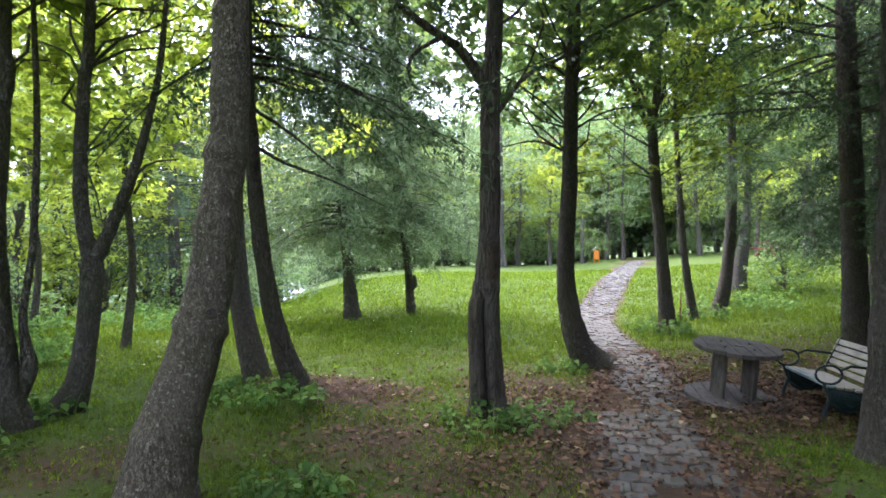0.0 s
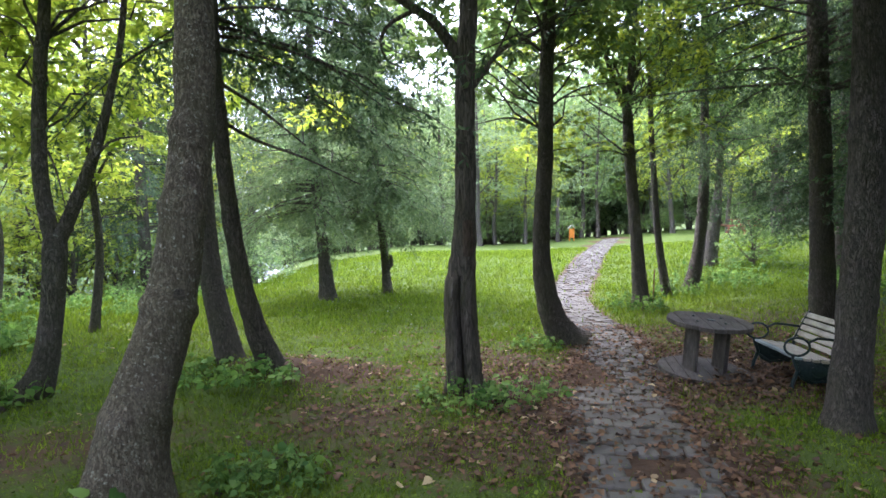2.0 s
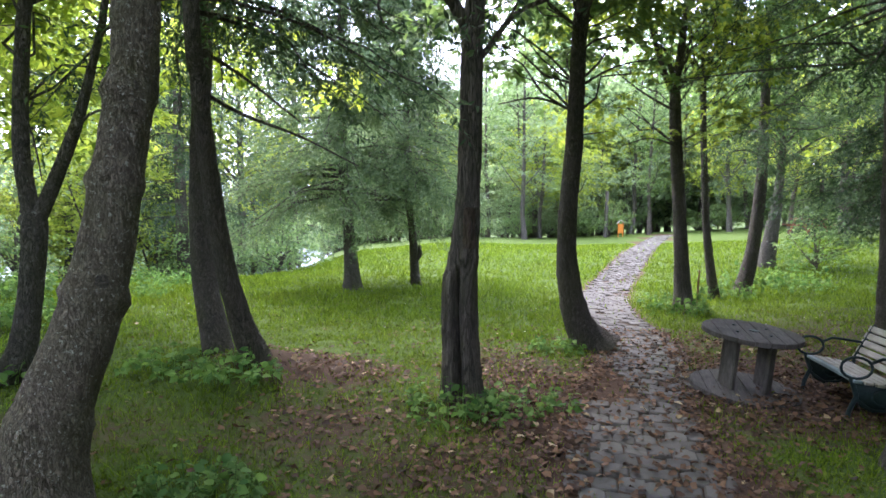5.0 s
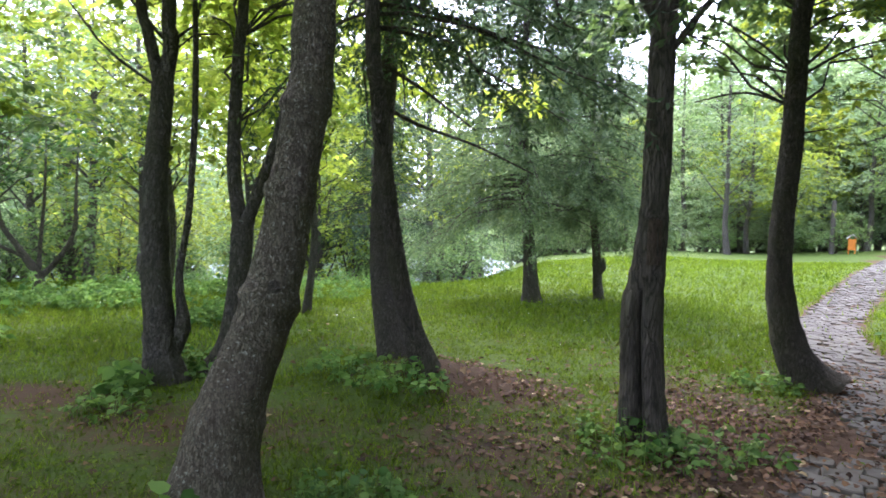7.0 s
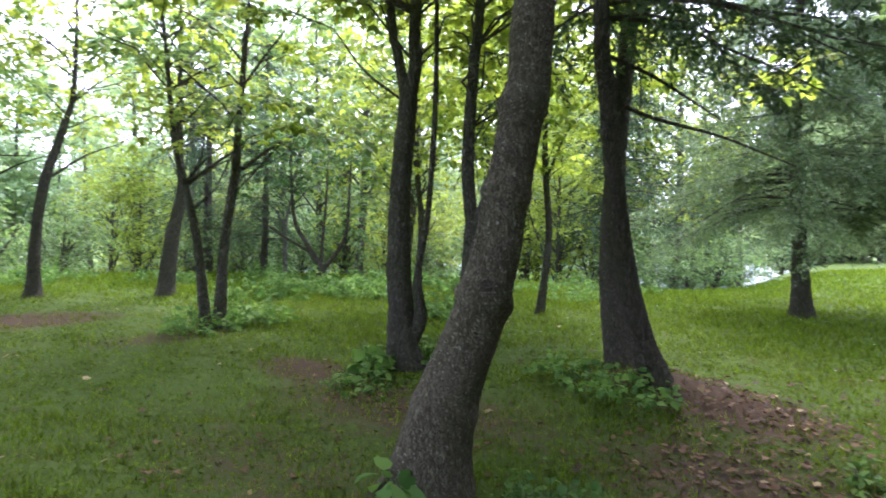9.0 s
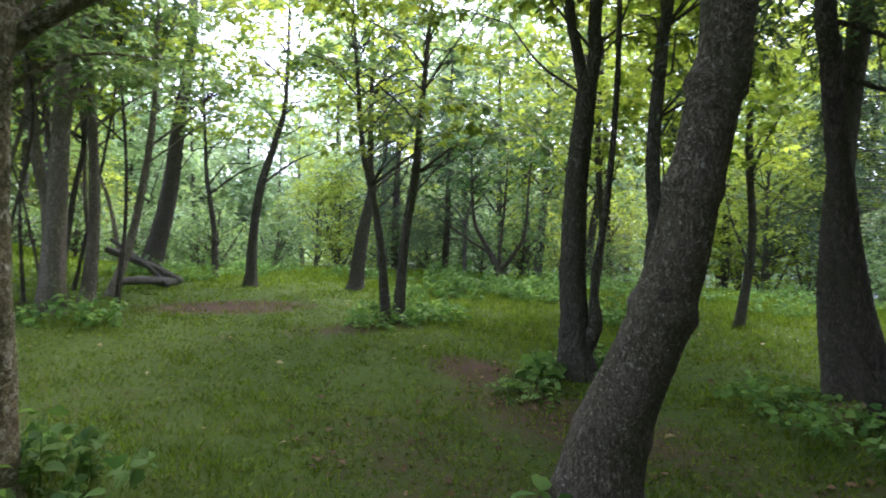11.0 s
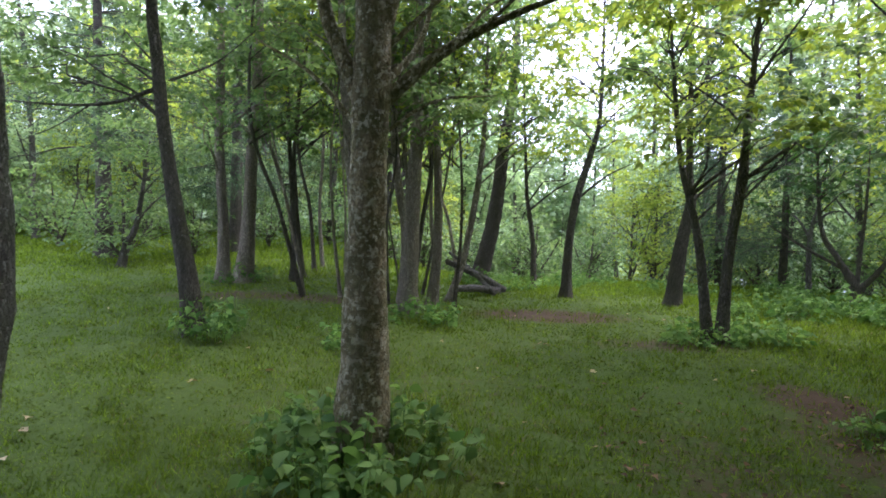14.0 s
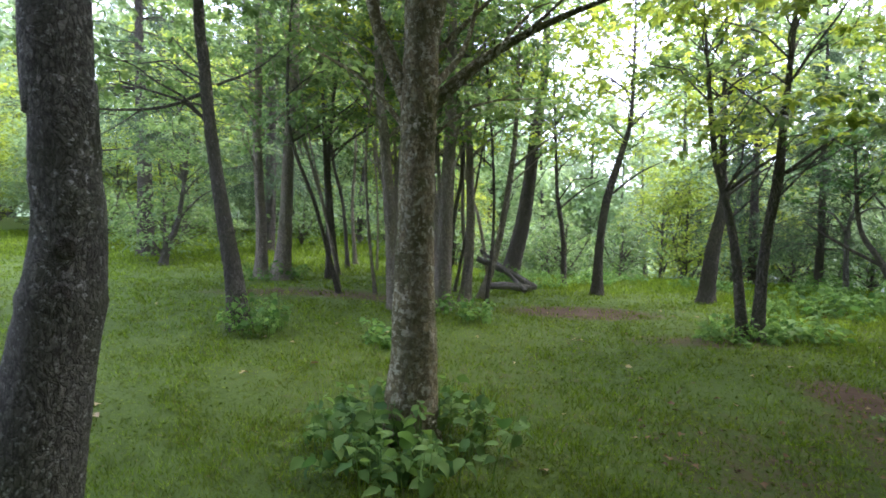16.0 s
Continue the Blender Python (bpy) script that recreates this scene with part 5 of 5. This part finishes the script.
# ---- grass, litter, herbs ----
def make_grass():
    rng = rg(31)
    n = 620000
    r = 1.8 + 26 * rng.uniform(0, 1, n) ** 1.5
    a = rng.uniform(-2.35, 1.0, n)
    x, y = 0.6 + np.sin(a) * r, 0.9 + np.cos(a) * r
    # the rest of the glade, round the walk and south of it
    q, t = 0.15 + 9.5 * rng.uniform(0, 1, 200000) ** 0.75, rng.uniform(-np.pi, np.pi, 200000)
    rest = (q < 1.8) | (t < -2.35) | (t > 1.0)
    x, y, r = np.append(x, 0.6 + np.sin(t[rest]) * q[rest]), np.append(y, 0.9 + np.cos(t[rest]) * q[rest]), np.append(r, np.maximum(q[rest], 2.5))
    keep = rng.uniform(size=len(x)) > np.clip(bareness(x, y) * 1.25 - 0.12, 0, 0.985)
    x, y, r = x[keep], y[keep], r[keep]
    n = len(x)
    meadow = np.clip((y - 7.5) / 3, 0, 1) * np.clip((x + 9) / 3, 0, 1) + np.clip((-x - 11) / 2, 0, 1) + np.clip((y - 4.5) / 1.5, 0, 1) * np.clip((-x - 4.5) / 1.5, 0, 1)
    tall = (0.04 + 0.04 * np.clip(meadow, 0, 1.3)) * rng.uniform(0.5, 1.6, n)
    tuft = 0.5 + 0.5 * np.sin(x * 2.3 + 1.7 * np.sin(y * 1.9)) * np.sin(y * 2.9 + 1.3 * np.sin(x * 1.1))
    tall *= 0.6 + 0.85 * tuft * rng.uniform(0.6, 1.2, n)
    wide = (0.004 + 0.0014 * r) * rng.uniform(0.7, 1.3, n)
    z = land(x, y) - 0.012
    t = rng.uniform(0, 2 * np.pi, n)
    s = np.stack([np.cos(t), np.sin(t), np.zeros(n)], 1) * wide[:, None] / 2
    b = np.stack([x, y, z], 1)
    lean = np.stack([rng.normal(size=n), rng.normal(size=n), np.zeros(n)], 1) * tall[:, None] * 0.45
    tall = tall * np.where(rng.uniform(size=n) < 0.04, 1.6, 1.0)
    tip = b + lean + np.stack([np.zeros(n), np.zeros(n), tall], 1)
    v = np.stack([b - s, b + s, tip], 1).reshape(-1, 3)
    tagged(new("grass", quick_mesh("grass", v, np.arange(n * 3).reshape(-1, 3), GRASS)), "short uneven grass with longer meadow tufts", "grass", kind="stuff")
    straw = rng.uniform(size=n) < 0.10
    k = np.flatnonzero(straw & (r < 12))
    v = np.stack([b - s, b + s, b + (tip - b) * (1.0, 1.0, 0.55) + lean * 0.8], 1)[k].reshape(-1, 3) + (0.004, 0.003, 0.0)
    tagged(new("dry_grass", quick_mesh("dry_grass", v, np.arange(len(k) * 3).reshape(-1, 3), STRAW)), "dry straw-coloured blades among the grass", "grass", kind="stuff")
    # low clover and weeds in the lawn
    m = 150000
    q = 0.2 + 11.3 * rng.uniform(0, 1, m) ** 0.85
    t = rng.uniform(-np.pi, np.pi, m)
    x, y = 0.6 + np.sin(t) * q, 0.9 + np.cos(t) * q
    patch = np.sin(x * 1.7 + 2.0 * np.sin(y * 0.9)) * np.sin(y * 2.1 + 1.4 * np.sin(x * 1.3)) + 0.35 * np.sin(x * 6.1) * np.sin(y * 5.3)
    k = np.flatnonzero((rng.uniform(size=m) > np.clip(bareness(x, y) * 1.3, 0, 0.97)) & (patch > rng.uniform(-0.7, 0.8, m)))
    x, y, t = x[k], y[k], rng.uniform(0, 2 * np.pi, len(k))
    b = np.stack([x, y, land(x, y) + rng.uniform(0.01, 0.055, len(k))], 1)
    d = unit(np.stack([np.cos(t), np.sin(t), rng.normal(scale=0.35, size=len(k))], 1))
    nr = unit(np.stack([rng.normal(scale=0.35, size=len(k)), rng.normal(scale=0.35, size=len(k)), np.ones(len(k))], 1))
    ln = rng.uniform(0.018, 0.05, len(k))
    v, f = blades(b, d, nr, ln, ln * rng.uniform(0.5, 0.9, len(k)))
    tagged(new("clover", quick_mesh("clover", v, f, CLOVER)), "low clover and weeds spread through the lawn", "weeds", kind="stuff")
    # sprinkled white and yellow heads in the meadow
    m = 900
    x, y = rng.uniform(-14, 11, m), rng.uniform(8, 26, m)
    b = np.stack([x, y, land(x, y) + rng.uniform(0.10, 0.24, m)], 1)
    d = unit(rng.normal(size=(m, 3)) * (1, 1, 0.3))
    v, f = blades(b, d, np.tile((0, 0, 1.0), (m, 1)), rng.uniform(0.012, 0.03, m), rng.uniform(0.012, 0.03, m))
    tagged(new("meadow_flowers", quick_mesh("meadow_flowers", v, f, FLOWER)), "tiny white flower heads scattered in meadow grass", "flowers", kind="stuff")


def make_litter(name, n, material, seed, label, size, thin=False):
    rng = rg(seed)
    x, y = rng.uniform(-5, 5.5, n * 12), rng.uniform(2.3, 9.5, n * 12)
    w = np.clip((x + 1.9) / 2.4, 0.06, 1) * np.clip(bareness(x, y), 0.10, 1)
    if thin:
        x, y = rng.uniform(-10, 4, n * 12), rng.uniform(-4, 9, n * 12)
        w = np.full(len(x), 0.2)
    if not thin:
        gap = np.full(len(x), 9.0)
        for p in PATH[::2]:
            gap = np.minimum(gap, np.hypot(x - p[0], y - p[1]) - p[3])
        w = w * np.where(gap < -0.08, 0.28, 1.0)
    k = np.flatnonzero(rng.uniform(size=len(x)) < w * 0.5)[:n]
    x, y = x[k], y[k]
    m = len(x)
    t = rng.uniform(0, 2 * np.pi, m)
    d = unit(np.stack([np.cos(t), np.sin(t), rng.normal(scale=0.22, size=m)], 1))
    nrm = unit(np.stack([rng.normal(scale=0.3, size=m), rng.normal(scale=0.3, size=m), np.ones(m)], 1))
    b = np.stack([x, y, land(x, y) + rng.uniform(0.012, 0.03, m)], 1)
    ln = size * rng.uniform(0.55, 1.4, m)
    v, f = herb_leaves(b, d, nrm, ln)
    v = v + rng.normal(scale=0.004, size=v.shape)
    tagged(new(name, quick_mesh(name, v, f, material)), label, "fallen leaves", kind="stuff")


def herb(x, y, radius, height, count, leaf, seed, label, group="herbs", name="herb_clump"):
    """A clump of broad-leaved herbs: stems with leaves in whorls."""
    rng = rg(seed)
    g = at_ground(x, y)
    root = empty(name, pose(x, y, g - 0.01), label, "plant", group)
    r = radius * np.sqrt(rng.uniform(0, 1, count))
    a = rng.uniform(0, 2 * np.pi, count)
    foot = np.stack([np.cos(a) * r, np.sin(a) * r, np.zeros(count)], 1)
    high = height * rng.uniform(0.3, 1.25, count) * (1 - 0.35 * (r / radius) ** 2)
    out = np.stack([np.cos(a), np.sin(a), np.zeros(count)], 1) * (0.25 * height * rng.uniform(0, 1.2, count))[:, None]
    k = np.linspace(0, 1, 4)[None, :, None]
    line = foot[:, None] + out[:, None] * k ** 2 + np.array((0, 0, 1.0)) * (high[:, None, None] * k)
    v, f = twigs(line, np.full(count, 0.004), 0.002, 3)
    tagged(piece("stalkwork", quick_mesh("stalkwork", v, f, HERB), root), kind="stuff")
    m = 7
    q = rng.uniform(0.35, 1.0, (count, m))
    at = foot[:, None] + out[:, None] * q[..., None] ** 2 + np.array((0, 0, 1.0)) * (high[:, None] * q)[..., None]
    t = rng.uniform(0, 2 * np.pi, (count, m))
    d = unit(np.stack([np.cos(t), np.sin(t), rng.uniform(-0.9, 0.3, (count, m))], -1))
    nrm = unit(np.array((0, 0, 1.0)) + 0.5 * rng.normal(size=(count, m, 3)))
    n = count * m
    size = leaf * rng.uniform(0.35, 1.1, n) ** 1.3 * 1.35
    v, f = herb_leaves((at + d * 0.02).reshape(n, 3), d.reshape(n, 3), nrm.reshape(n, 3), size)
    tagged(piece("foliage", quick_mesh("foliage", v, f, HERB), root), kind="stuff")
    return root


def herb_leaves(base, d, nrm, size):
    """Broad pointed leaves, folded along the rib and drooping at the tip."""
    s = unit(np.cross(d, nrm))
    size = size.reshape(-1, 1)
    w = size * 0.40
    up = np.cross(s, d)
    pts = [base, base + d * size * 0.5, base + d * size - up * size * 0.2]
    for side in (1, -1):
        for at, wide, lift in ((0.14, 0.7, 0.04), (0.42, 1.0, 0.09), (0.76, 0.52, 0.02)):
            pts.append(base + d * size * at + s * (side * wide) * w + up * size * lift)
    v = np.stack(pts, 1).reshape(-1, 3)
    i = np.arange(len(base))[:, None] * 9
    return v, np.vstack([i + np.array(q) for q in ((0, 3, 4, 1), (1, 4, 5, 2), (0, 1, 7, 6), (1, 2, 8, 7))])


HERBS = [(-2.80, 0.70, 0.70, 0.40, 72, 0.112, "broad-leaved green herbs round the mossy tree's foot"), (-2.52, 0.7, 0.12, 0.30, 2, 0.2, "few very large pale leaves in front of the mossy trunk"), (0.42, 5.45, 0.45, 0.26, 34, 0.095, "green herbs round the split trunk's foot"), (0.95, 5.6, 0.45, 0.2, 24, 0.085, "low herbs beside the split trunk"),
         (-1.02, 3.75, 0.38, 0.24, 34, 0.08, "nettle-like herbs beside the leaning spruce"), (-1.6, 5.75, 0.45, 0.2, 30, 0.09, "herbs below the twin trunks"), (-2.35, 6.0, 0.4, 0.22, 26, 0.09, "dark herbs at the twin trunks' foot"),
         (-1.70, 3.27, 0.06, 0.30, 3, 0.14, "small seedling at the leaning spruce's foot"), (-4.03, 5.05, 0.2, 0.36, 12, 0.14, "large-leaved herb at the forked tree's foot"), (-4.0, 5.75, 0.4, 0.3, 30, 0.11, "herbs at the forked tree's foot"), (-3.6, 4.4, 0.3, 0.2, 12, 0.09, "low herbs in the brown grass"),
         (-7.2, 4.5, 0.55, 0.35, 44, 0.10, "grassy herbs round the young clump"), (-7.4, 5.3, 0.6, 0.4, 40, 0.12, "herbs beside the young clump"), (-6.1, -1.7, 0.4, 0.5, 34, 0.11, "herbs by the leaning grey tree"), (-6.2, 0.0, 0.35, 0.4, 26, 0.11, "herbs by the maple thicket"),
         (-8.4, 0.6, 0.6, 0.4, 40, 0.11, "herbs at the thicket's foot"), (-10.6, -3.2, 0.6, 0.4, 40, 0.11, "herbs at the maple stand's foot"), (4.2, 11.2, 0.55, 0.5, 40, 0.11, "herbs round the young maple"), (1.6, 7.9, 0.35, 0.2, 24, 0.08, "herbs by the curved tree"),
         (-1.1, -0.6, 0.3, 0.25, 20, 0.09, "herbs by the thick near trunk"), (7.5, 14.2, 1.0, 0.75, 60, 0.12, "dark leafy undergrowth beside the leaning spruce"), (6.0, 13.3, 0.5, 0.45, 30, 0.10, "herbs between the thin stems beyond the path"),
         (9.3, 12.2, 0.8, 0.6, 40, 0.12, "leafy undergrowth in the meadow's shade")]


def wild_herbs():
    rng = rg(55)
    for i, (x, y, r, h, c, leaf, label) in enumerate(HERBS):
        herb(x, y, r, h, int(c * 1.5), leaf * (0.72 if leaf < 0.125 else 0.9), 300 + i, label)
    base = herb(-9.5, 7.5, 0.9, 0.55, 70, 0.095, 351, "tall pale herbs in the undergrowth", "undergrowth")
    for i in range(46):
        b, d = radians(rng.uniform(22, 92)), rng.uniform(9.8, 16.5)
        x, y = -math.sin(b) * d, math.cos(b) * d
        if b > radians(62) and d < 13.2 or b < radians(34) and d < 13:
            continue
        s = rng.uniform(0.45, 0.9)
        copy_thing(base, pose(x, y, at_ground(x, y) - 0.01, 0, 0, rng.uniform(0, 360))).scale = (s, s, s)


# ---- furniture ----
def spool_table():
    root = empty("cable_spool_table", pose(3.16, 6.36, at_ground(3.16, 6.36) + 0.0, 4, 4, -12), "weathered grey wooden cable spool used as a table", "table")
    rng = rg(61)

    def disc(name, z, radius, thick, label):
        width = 0.125
        x = -radius + width / 2
        holder = None
        while x < radius:
            half = math.sqrt(max(radius ** 2 - x ** 2, 0.01))
            bm = bmesh.new()
            n = 8
            xs = np.linspace(max(x - width / 2 + 0.002, -radius + 0.001), min(x + width / 2 - 0.002, radius - 0.001), n)
            ys = np.sqrt(np.maximum(radius ** 2 - xs ** 2, 0.0004))
            loop = [(a, b) for a, b in zip(xs, ys)] + [(a, -b) for a, b in zip(xs[::-1], ys[::-1])]
            lift = rng.normal(scale=0.0015)
            f = bm.faces.new([bm.verts.new((a, b, z + lift)) for a, b in loop])
            ext = bmesh.ops.extrude_face_region(bm, geom=[f])
            bmesh.ops.translate(bm, verts=[q for q in ext["geom"] if isinstance(q, bmesh.types.BMVert)], vec=(0, 0, thick))
            bmesh.ops.recalc_face_normals(bm, faces=bm.faces)
            edges = [e for e in bm.edges if len(e.link_faces) == 2 and e.calc_face_angle(0) > 1.0]
            bmesh.ops.bevel(bm, geom=edges, offset=0.004, segments=1, affect="EDGES")
            if holder is None:
                holder = part(name, bm, OLD_WOOD, root, label)
            else:
                part("plank", bm, OLD_WOOD, holder)
            x += width
        return holder

    disc("base_disc", 0.0, 0.49, 0.045, "soil-stained lower disc of planks")
    top = disc("tabletop", 0.555, 0.44, 0.045, "round grey plank top")
    for i, (a, tone) in enumerate([(150, 1), (210, 1), (-30, 1), (30, 1)]):
        bm = bmesh.new()
        box(bm, (0.17, 0.035, 0.51), pose(0, 0, 0.30) @ pose(0.2 * math.cos(radians(a)), 0.2 * math.sin(radians(a)), 0, 0, 0, a + 90), 0.005)
        part("stave", bm, OLD_WOOD, root)
    # no hole is cut: a dark disc on the top stands for its shade
    bm = bmesh.new()
    bmesh.ops.create_cone(bm, cap_ends=True, segments=20, radius1=0.045, radius2=0.045, depth=0.006, matrix=Matrix.Translation((0.02, 0, 0.604)))
    part("hub_shade_disc", bm, IRON, root, "dark round disc painted as the hub hole's shade")
    for a in (40, 130, 220, 310):
        bm = bmesh.new()
        bmesh.ops.create_cone(bm, cap_ends=True, segments=6, radius1=0.016, radius2=0.014, depth=0.012, matrix=Matrix.Translation((0.2 * math.cos(radians(a)), 0.2 * math.sin(radians(a)), 0.606)))
        part("bolt", bm, IRON, root, "rusty bolt head")


def rod(bm, pts, r, sides=8):
    v, f = twigs([pts], np.array([r]), r, sides)
    made = [bm.verts.new(p) for p in v]
    for q in f:
        bm.faces.new([made[i] for i in q])
    for ring in (made[:sides], made[-sides:]):
        bm.faces.new(ring)


def park_bench():
    """Local x: along the bench; y: towards its back."""
    root = empty("park_bench", pose(3.99, 6.05, at_ground(3.99, 6.05) - 0.05, 0, 0, -99), "park bench with pale worn slats and dark green iron sides", "bench")
    root.scale = (0.95, 0.95, 0.95)
    length = 1.08
    for i in range(5):
        bm = bmesh.new()
        box(bm, (length, 0.07, 0.028), pose(0, -0.20 + i * 0.088, 0.385 - 0.012 * i, -4), 0.006)
        part("seat_slat", bm, SLAT_BLUE if i == 0 else SLAT, root, "bluish front slat" if i == 0 else "")
    for i in range(5):
        bm = bmesh.new()
        box(bm, (length, 0.026, 0.06), pose(0, 0.23 + i * 0.034, 0.41 + i * 0.072, -25), 0.006)
        part("back_slat", bm, SLAT, root)
    for x in (-length / 2 + 0.05, length / 2 - 0.05):
        side = part("side_frame", side_frame(x), IRON, root, "dark green cast-iron side", True)
        bm = bmesh.new()
        a = np.linspace(0, 2 * np.pi, 17)
        rod(bm, [(x, -0.20 + 0.125 * math.cos(t), 0.50 + 0.095 * math.sin(t)) for t in a], 0.013)
        part("armrest_ring", bm, IRON, side, "", True)
        bm = bmesh.new()
        rod(bm, [(x, -0.09, 0.545), (x, 0.0, 0.59), (x, 0.12, 0.58), (x, 0.27, 0.56), (x, 0.30, 0.555)], 0.014)
        part("armrest", bm, IRON, side, "", True)


def side_frame(x):
    bm = bmesh.new()
    rod(bm, [(x, -0.26, 0.0), (x, -0.24, 0.12), (x, -0.19, 0.25), (x, -0.23, 0.37), (x, -0.24, 0.41)], 0.02)
    rod(bm, [(x, 0.34, 0.0), (x, 0.27, 0.14), (x, 0.20, 0.30), (x, 0.22, 0.40), (x, 0.30, 0.56), (x, 0.39, 0.74)], 0.02)
    rod(bm, [(x, -0.24, 0.375), (x, -0.05, 0.36), (x, 0.20, 0.335)], 0.018)
    rod(bm, [(x, -0.19, 0.22), (x, -0.06, 0.13), (x, 0.08, 0.14), (x, 0.22, 0.24)], 0.015)
    outline = [(-0.235, 0.39), (0.21, 0.35), (0.23, 0.22), (0.16, 0.12), (0.05, 0.16), (-0.06, 0.11), (-0.16, 0.16), (-0.2, 0.26)]
    f = bm.faces.new([bm.verts.new((x - 0.006, p, q)) for p, q in outline])
    ext = bmesh.ops.extrude_face_region(bm, geom=[f])
    bmesh.ops.translate(bm, verts=[q for q in ext["geom"] if isinstance(q, bmesh.types.BMVert)], vec=(0.012, 0, 0))
    a = np.linspace(0, 2 * np.pi, 13)
    rod(bm, [(x, 0.02 + 0.09 * math.cos(t), 0.25 + 0.075 * math.sin(t)) for t in a], 0.012)
    return bm


def info_board():
    x, y = 9.9, 37.5
    root = empty("information_board", pose(x, y, at_ground(x, y) - 0.05, 0, 0, 12), "small orange board with a pale pitched roof", "sign")
    root.scale = (0.5, 0.5, 0.75)
    for s in (-0.32, 0.32):
        bm = bmesh.new()
        box(bm, (0.09, 0.09, 1.25), pose(s, 0, 0.6))
        part("post", bm, ORANGE, root)
    bm = bmesh.new()
    box(bm, (0.56, 0.05, 0.75), pose(0, 0, 0.72))
    part("board", bm, ORANGE, root)
    for s in (-1, 1):
        bm = bmesh.new()
        box(bm, (0.62, 0.4, 0.035), pose(s * 0.25, 0, 1.3, 0, s * 30))
        part("roof_panel", bm, ROOF, root)


def picnic_table():
    x, y = 16.9, 29.7
    root = empty("picnic_table", pose(x, y, at_ground(x, y), 0, 0, 20), "red-brown timber picnic table at the meadow's edge", "table")
    for i in range(5):
        bm = bmesh.new()
        box(bm, (1.6, 0.13, 0.04), pose(0, -0.28 + i * 0.14, 0.73))
        part("plank", bm, RED_WOOD, root)
    for s in (-0.65, 0.65):
        bm = bmesh.new()
        box(bm, (1.6, 0.24, 0.04), pose(0, s, 0.45))
        part("seat", bm, RED_WOOD, root)
    for s in (-0.6, 0.6):
        for q in (-1, 1):
            bm = bmesh.new()
            box(bm, (0.05, 0.1, 0.86), pose(s, q * 0.36, 0.36, q * 28))
            part("leg", bm, RED_WOOD, root)
        bm = bmesh.new()
        box(bm, (0.05, 1.4, 0.09), pose(s, 0, 0.4))
        part("brace", bm, RED_WOOD, root)


def far_post():
    x, y = 9.05, 37.8
    v, f = tube([(0, 0, -0.2, 0.13), (0.01, 0, 1.4, 0.12), (0.02, 0.01, 2.9, 0.11)], 0.2, 10, 0.04, seed=5.0)
    tagged(new("timber_post", quick_mesh("timber_post", v + np.array((x, y, at_ground(x, y))), f, OLD_WOOD, True)), "grey timber post beside the orange board", "post")


def plant_stake():
    x, y = 4.58, 11.25
    v, f = tube([(0, 0, -0.1, 0.016), (0.01, 0, 0.4, 0.015), (0.03, 0.01, 0.78, 0.013)], 0.06, 8, 0.1, seed=2.0)
    tagged(new("wooden_stake", quick_mesh("wooden_stake", v + np.array((x, y, at_ground(x, y))), f, RED_WOOD, True)), "thin brown wooden stake beside the young maple", "stake")


def fallen_logs():
    for i, (a, b, r) in enumerate([((-12.6, 2.15, 0.05), (-11.9, 0.85, 0.75), 0.085), ((-12.3, 2.0, 0.06), (-11.0, 1.0, 0.25), 0.09), ((-11.8, 1.9, 0.05), (-12.6, 0.9, 0.9), 0.05)]):
        mid = tuple((p + q) / 2 + (0.04 if k == 2 else 0.02) for k, (p, q) in enumerate(zip(a, b)))
        v, f = tube([(*a, r), (*mid, r * 0.9), (*b, r * 0.7)], 0.08, 12, 0.12, seed=i * 2.0)
        tagged(new("fallen_log", quick_mesh("fallen_log", v, f, DEADWOOD, True)), "grey fallen log leaning against the thicket", "log", "fallen logs")


spool_table()
park_bench()
info_board()
picnic_table()
plant_stake()
far_post()
fallen_logs()
wild_herbs()
make_litter("leaf_litter", 9500, LITTER, 81, "brown fallen leaves strewn beside the path", 0.052)
make_litter("pale_leaf_litter", 260, LITTER_PALE, 82, "pale yellow fallen leaves on the ground", 0.055)
make_litter("scattered_leaves", 160, LITTER_PALE, 83, "single pale leaves scattered over the grass", 0.07, True)
make_grass()
make_path()
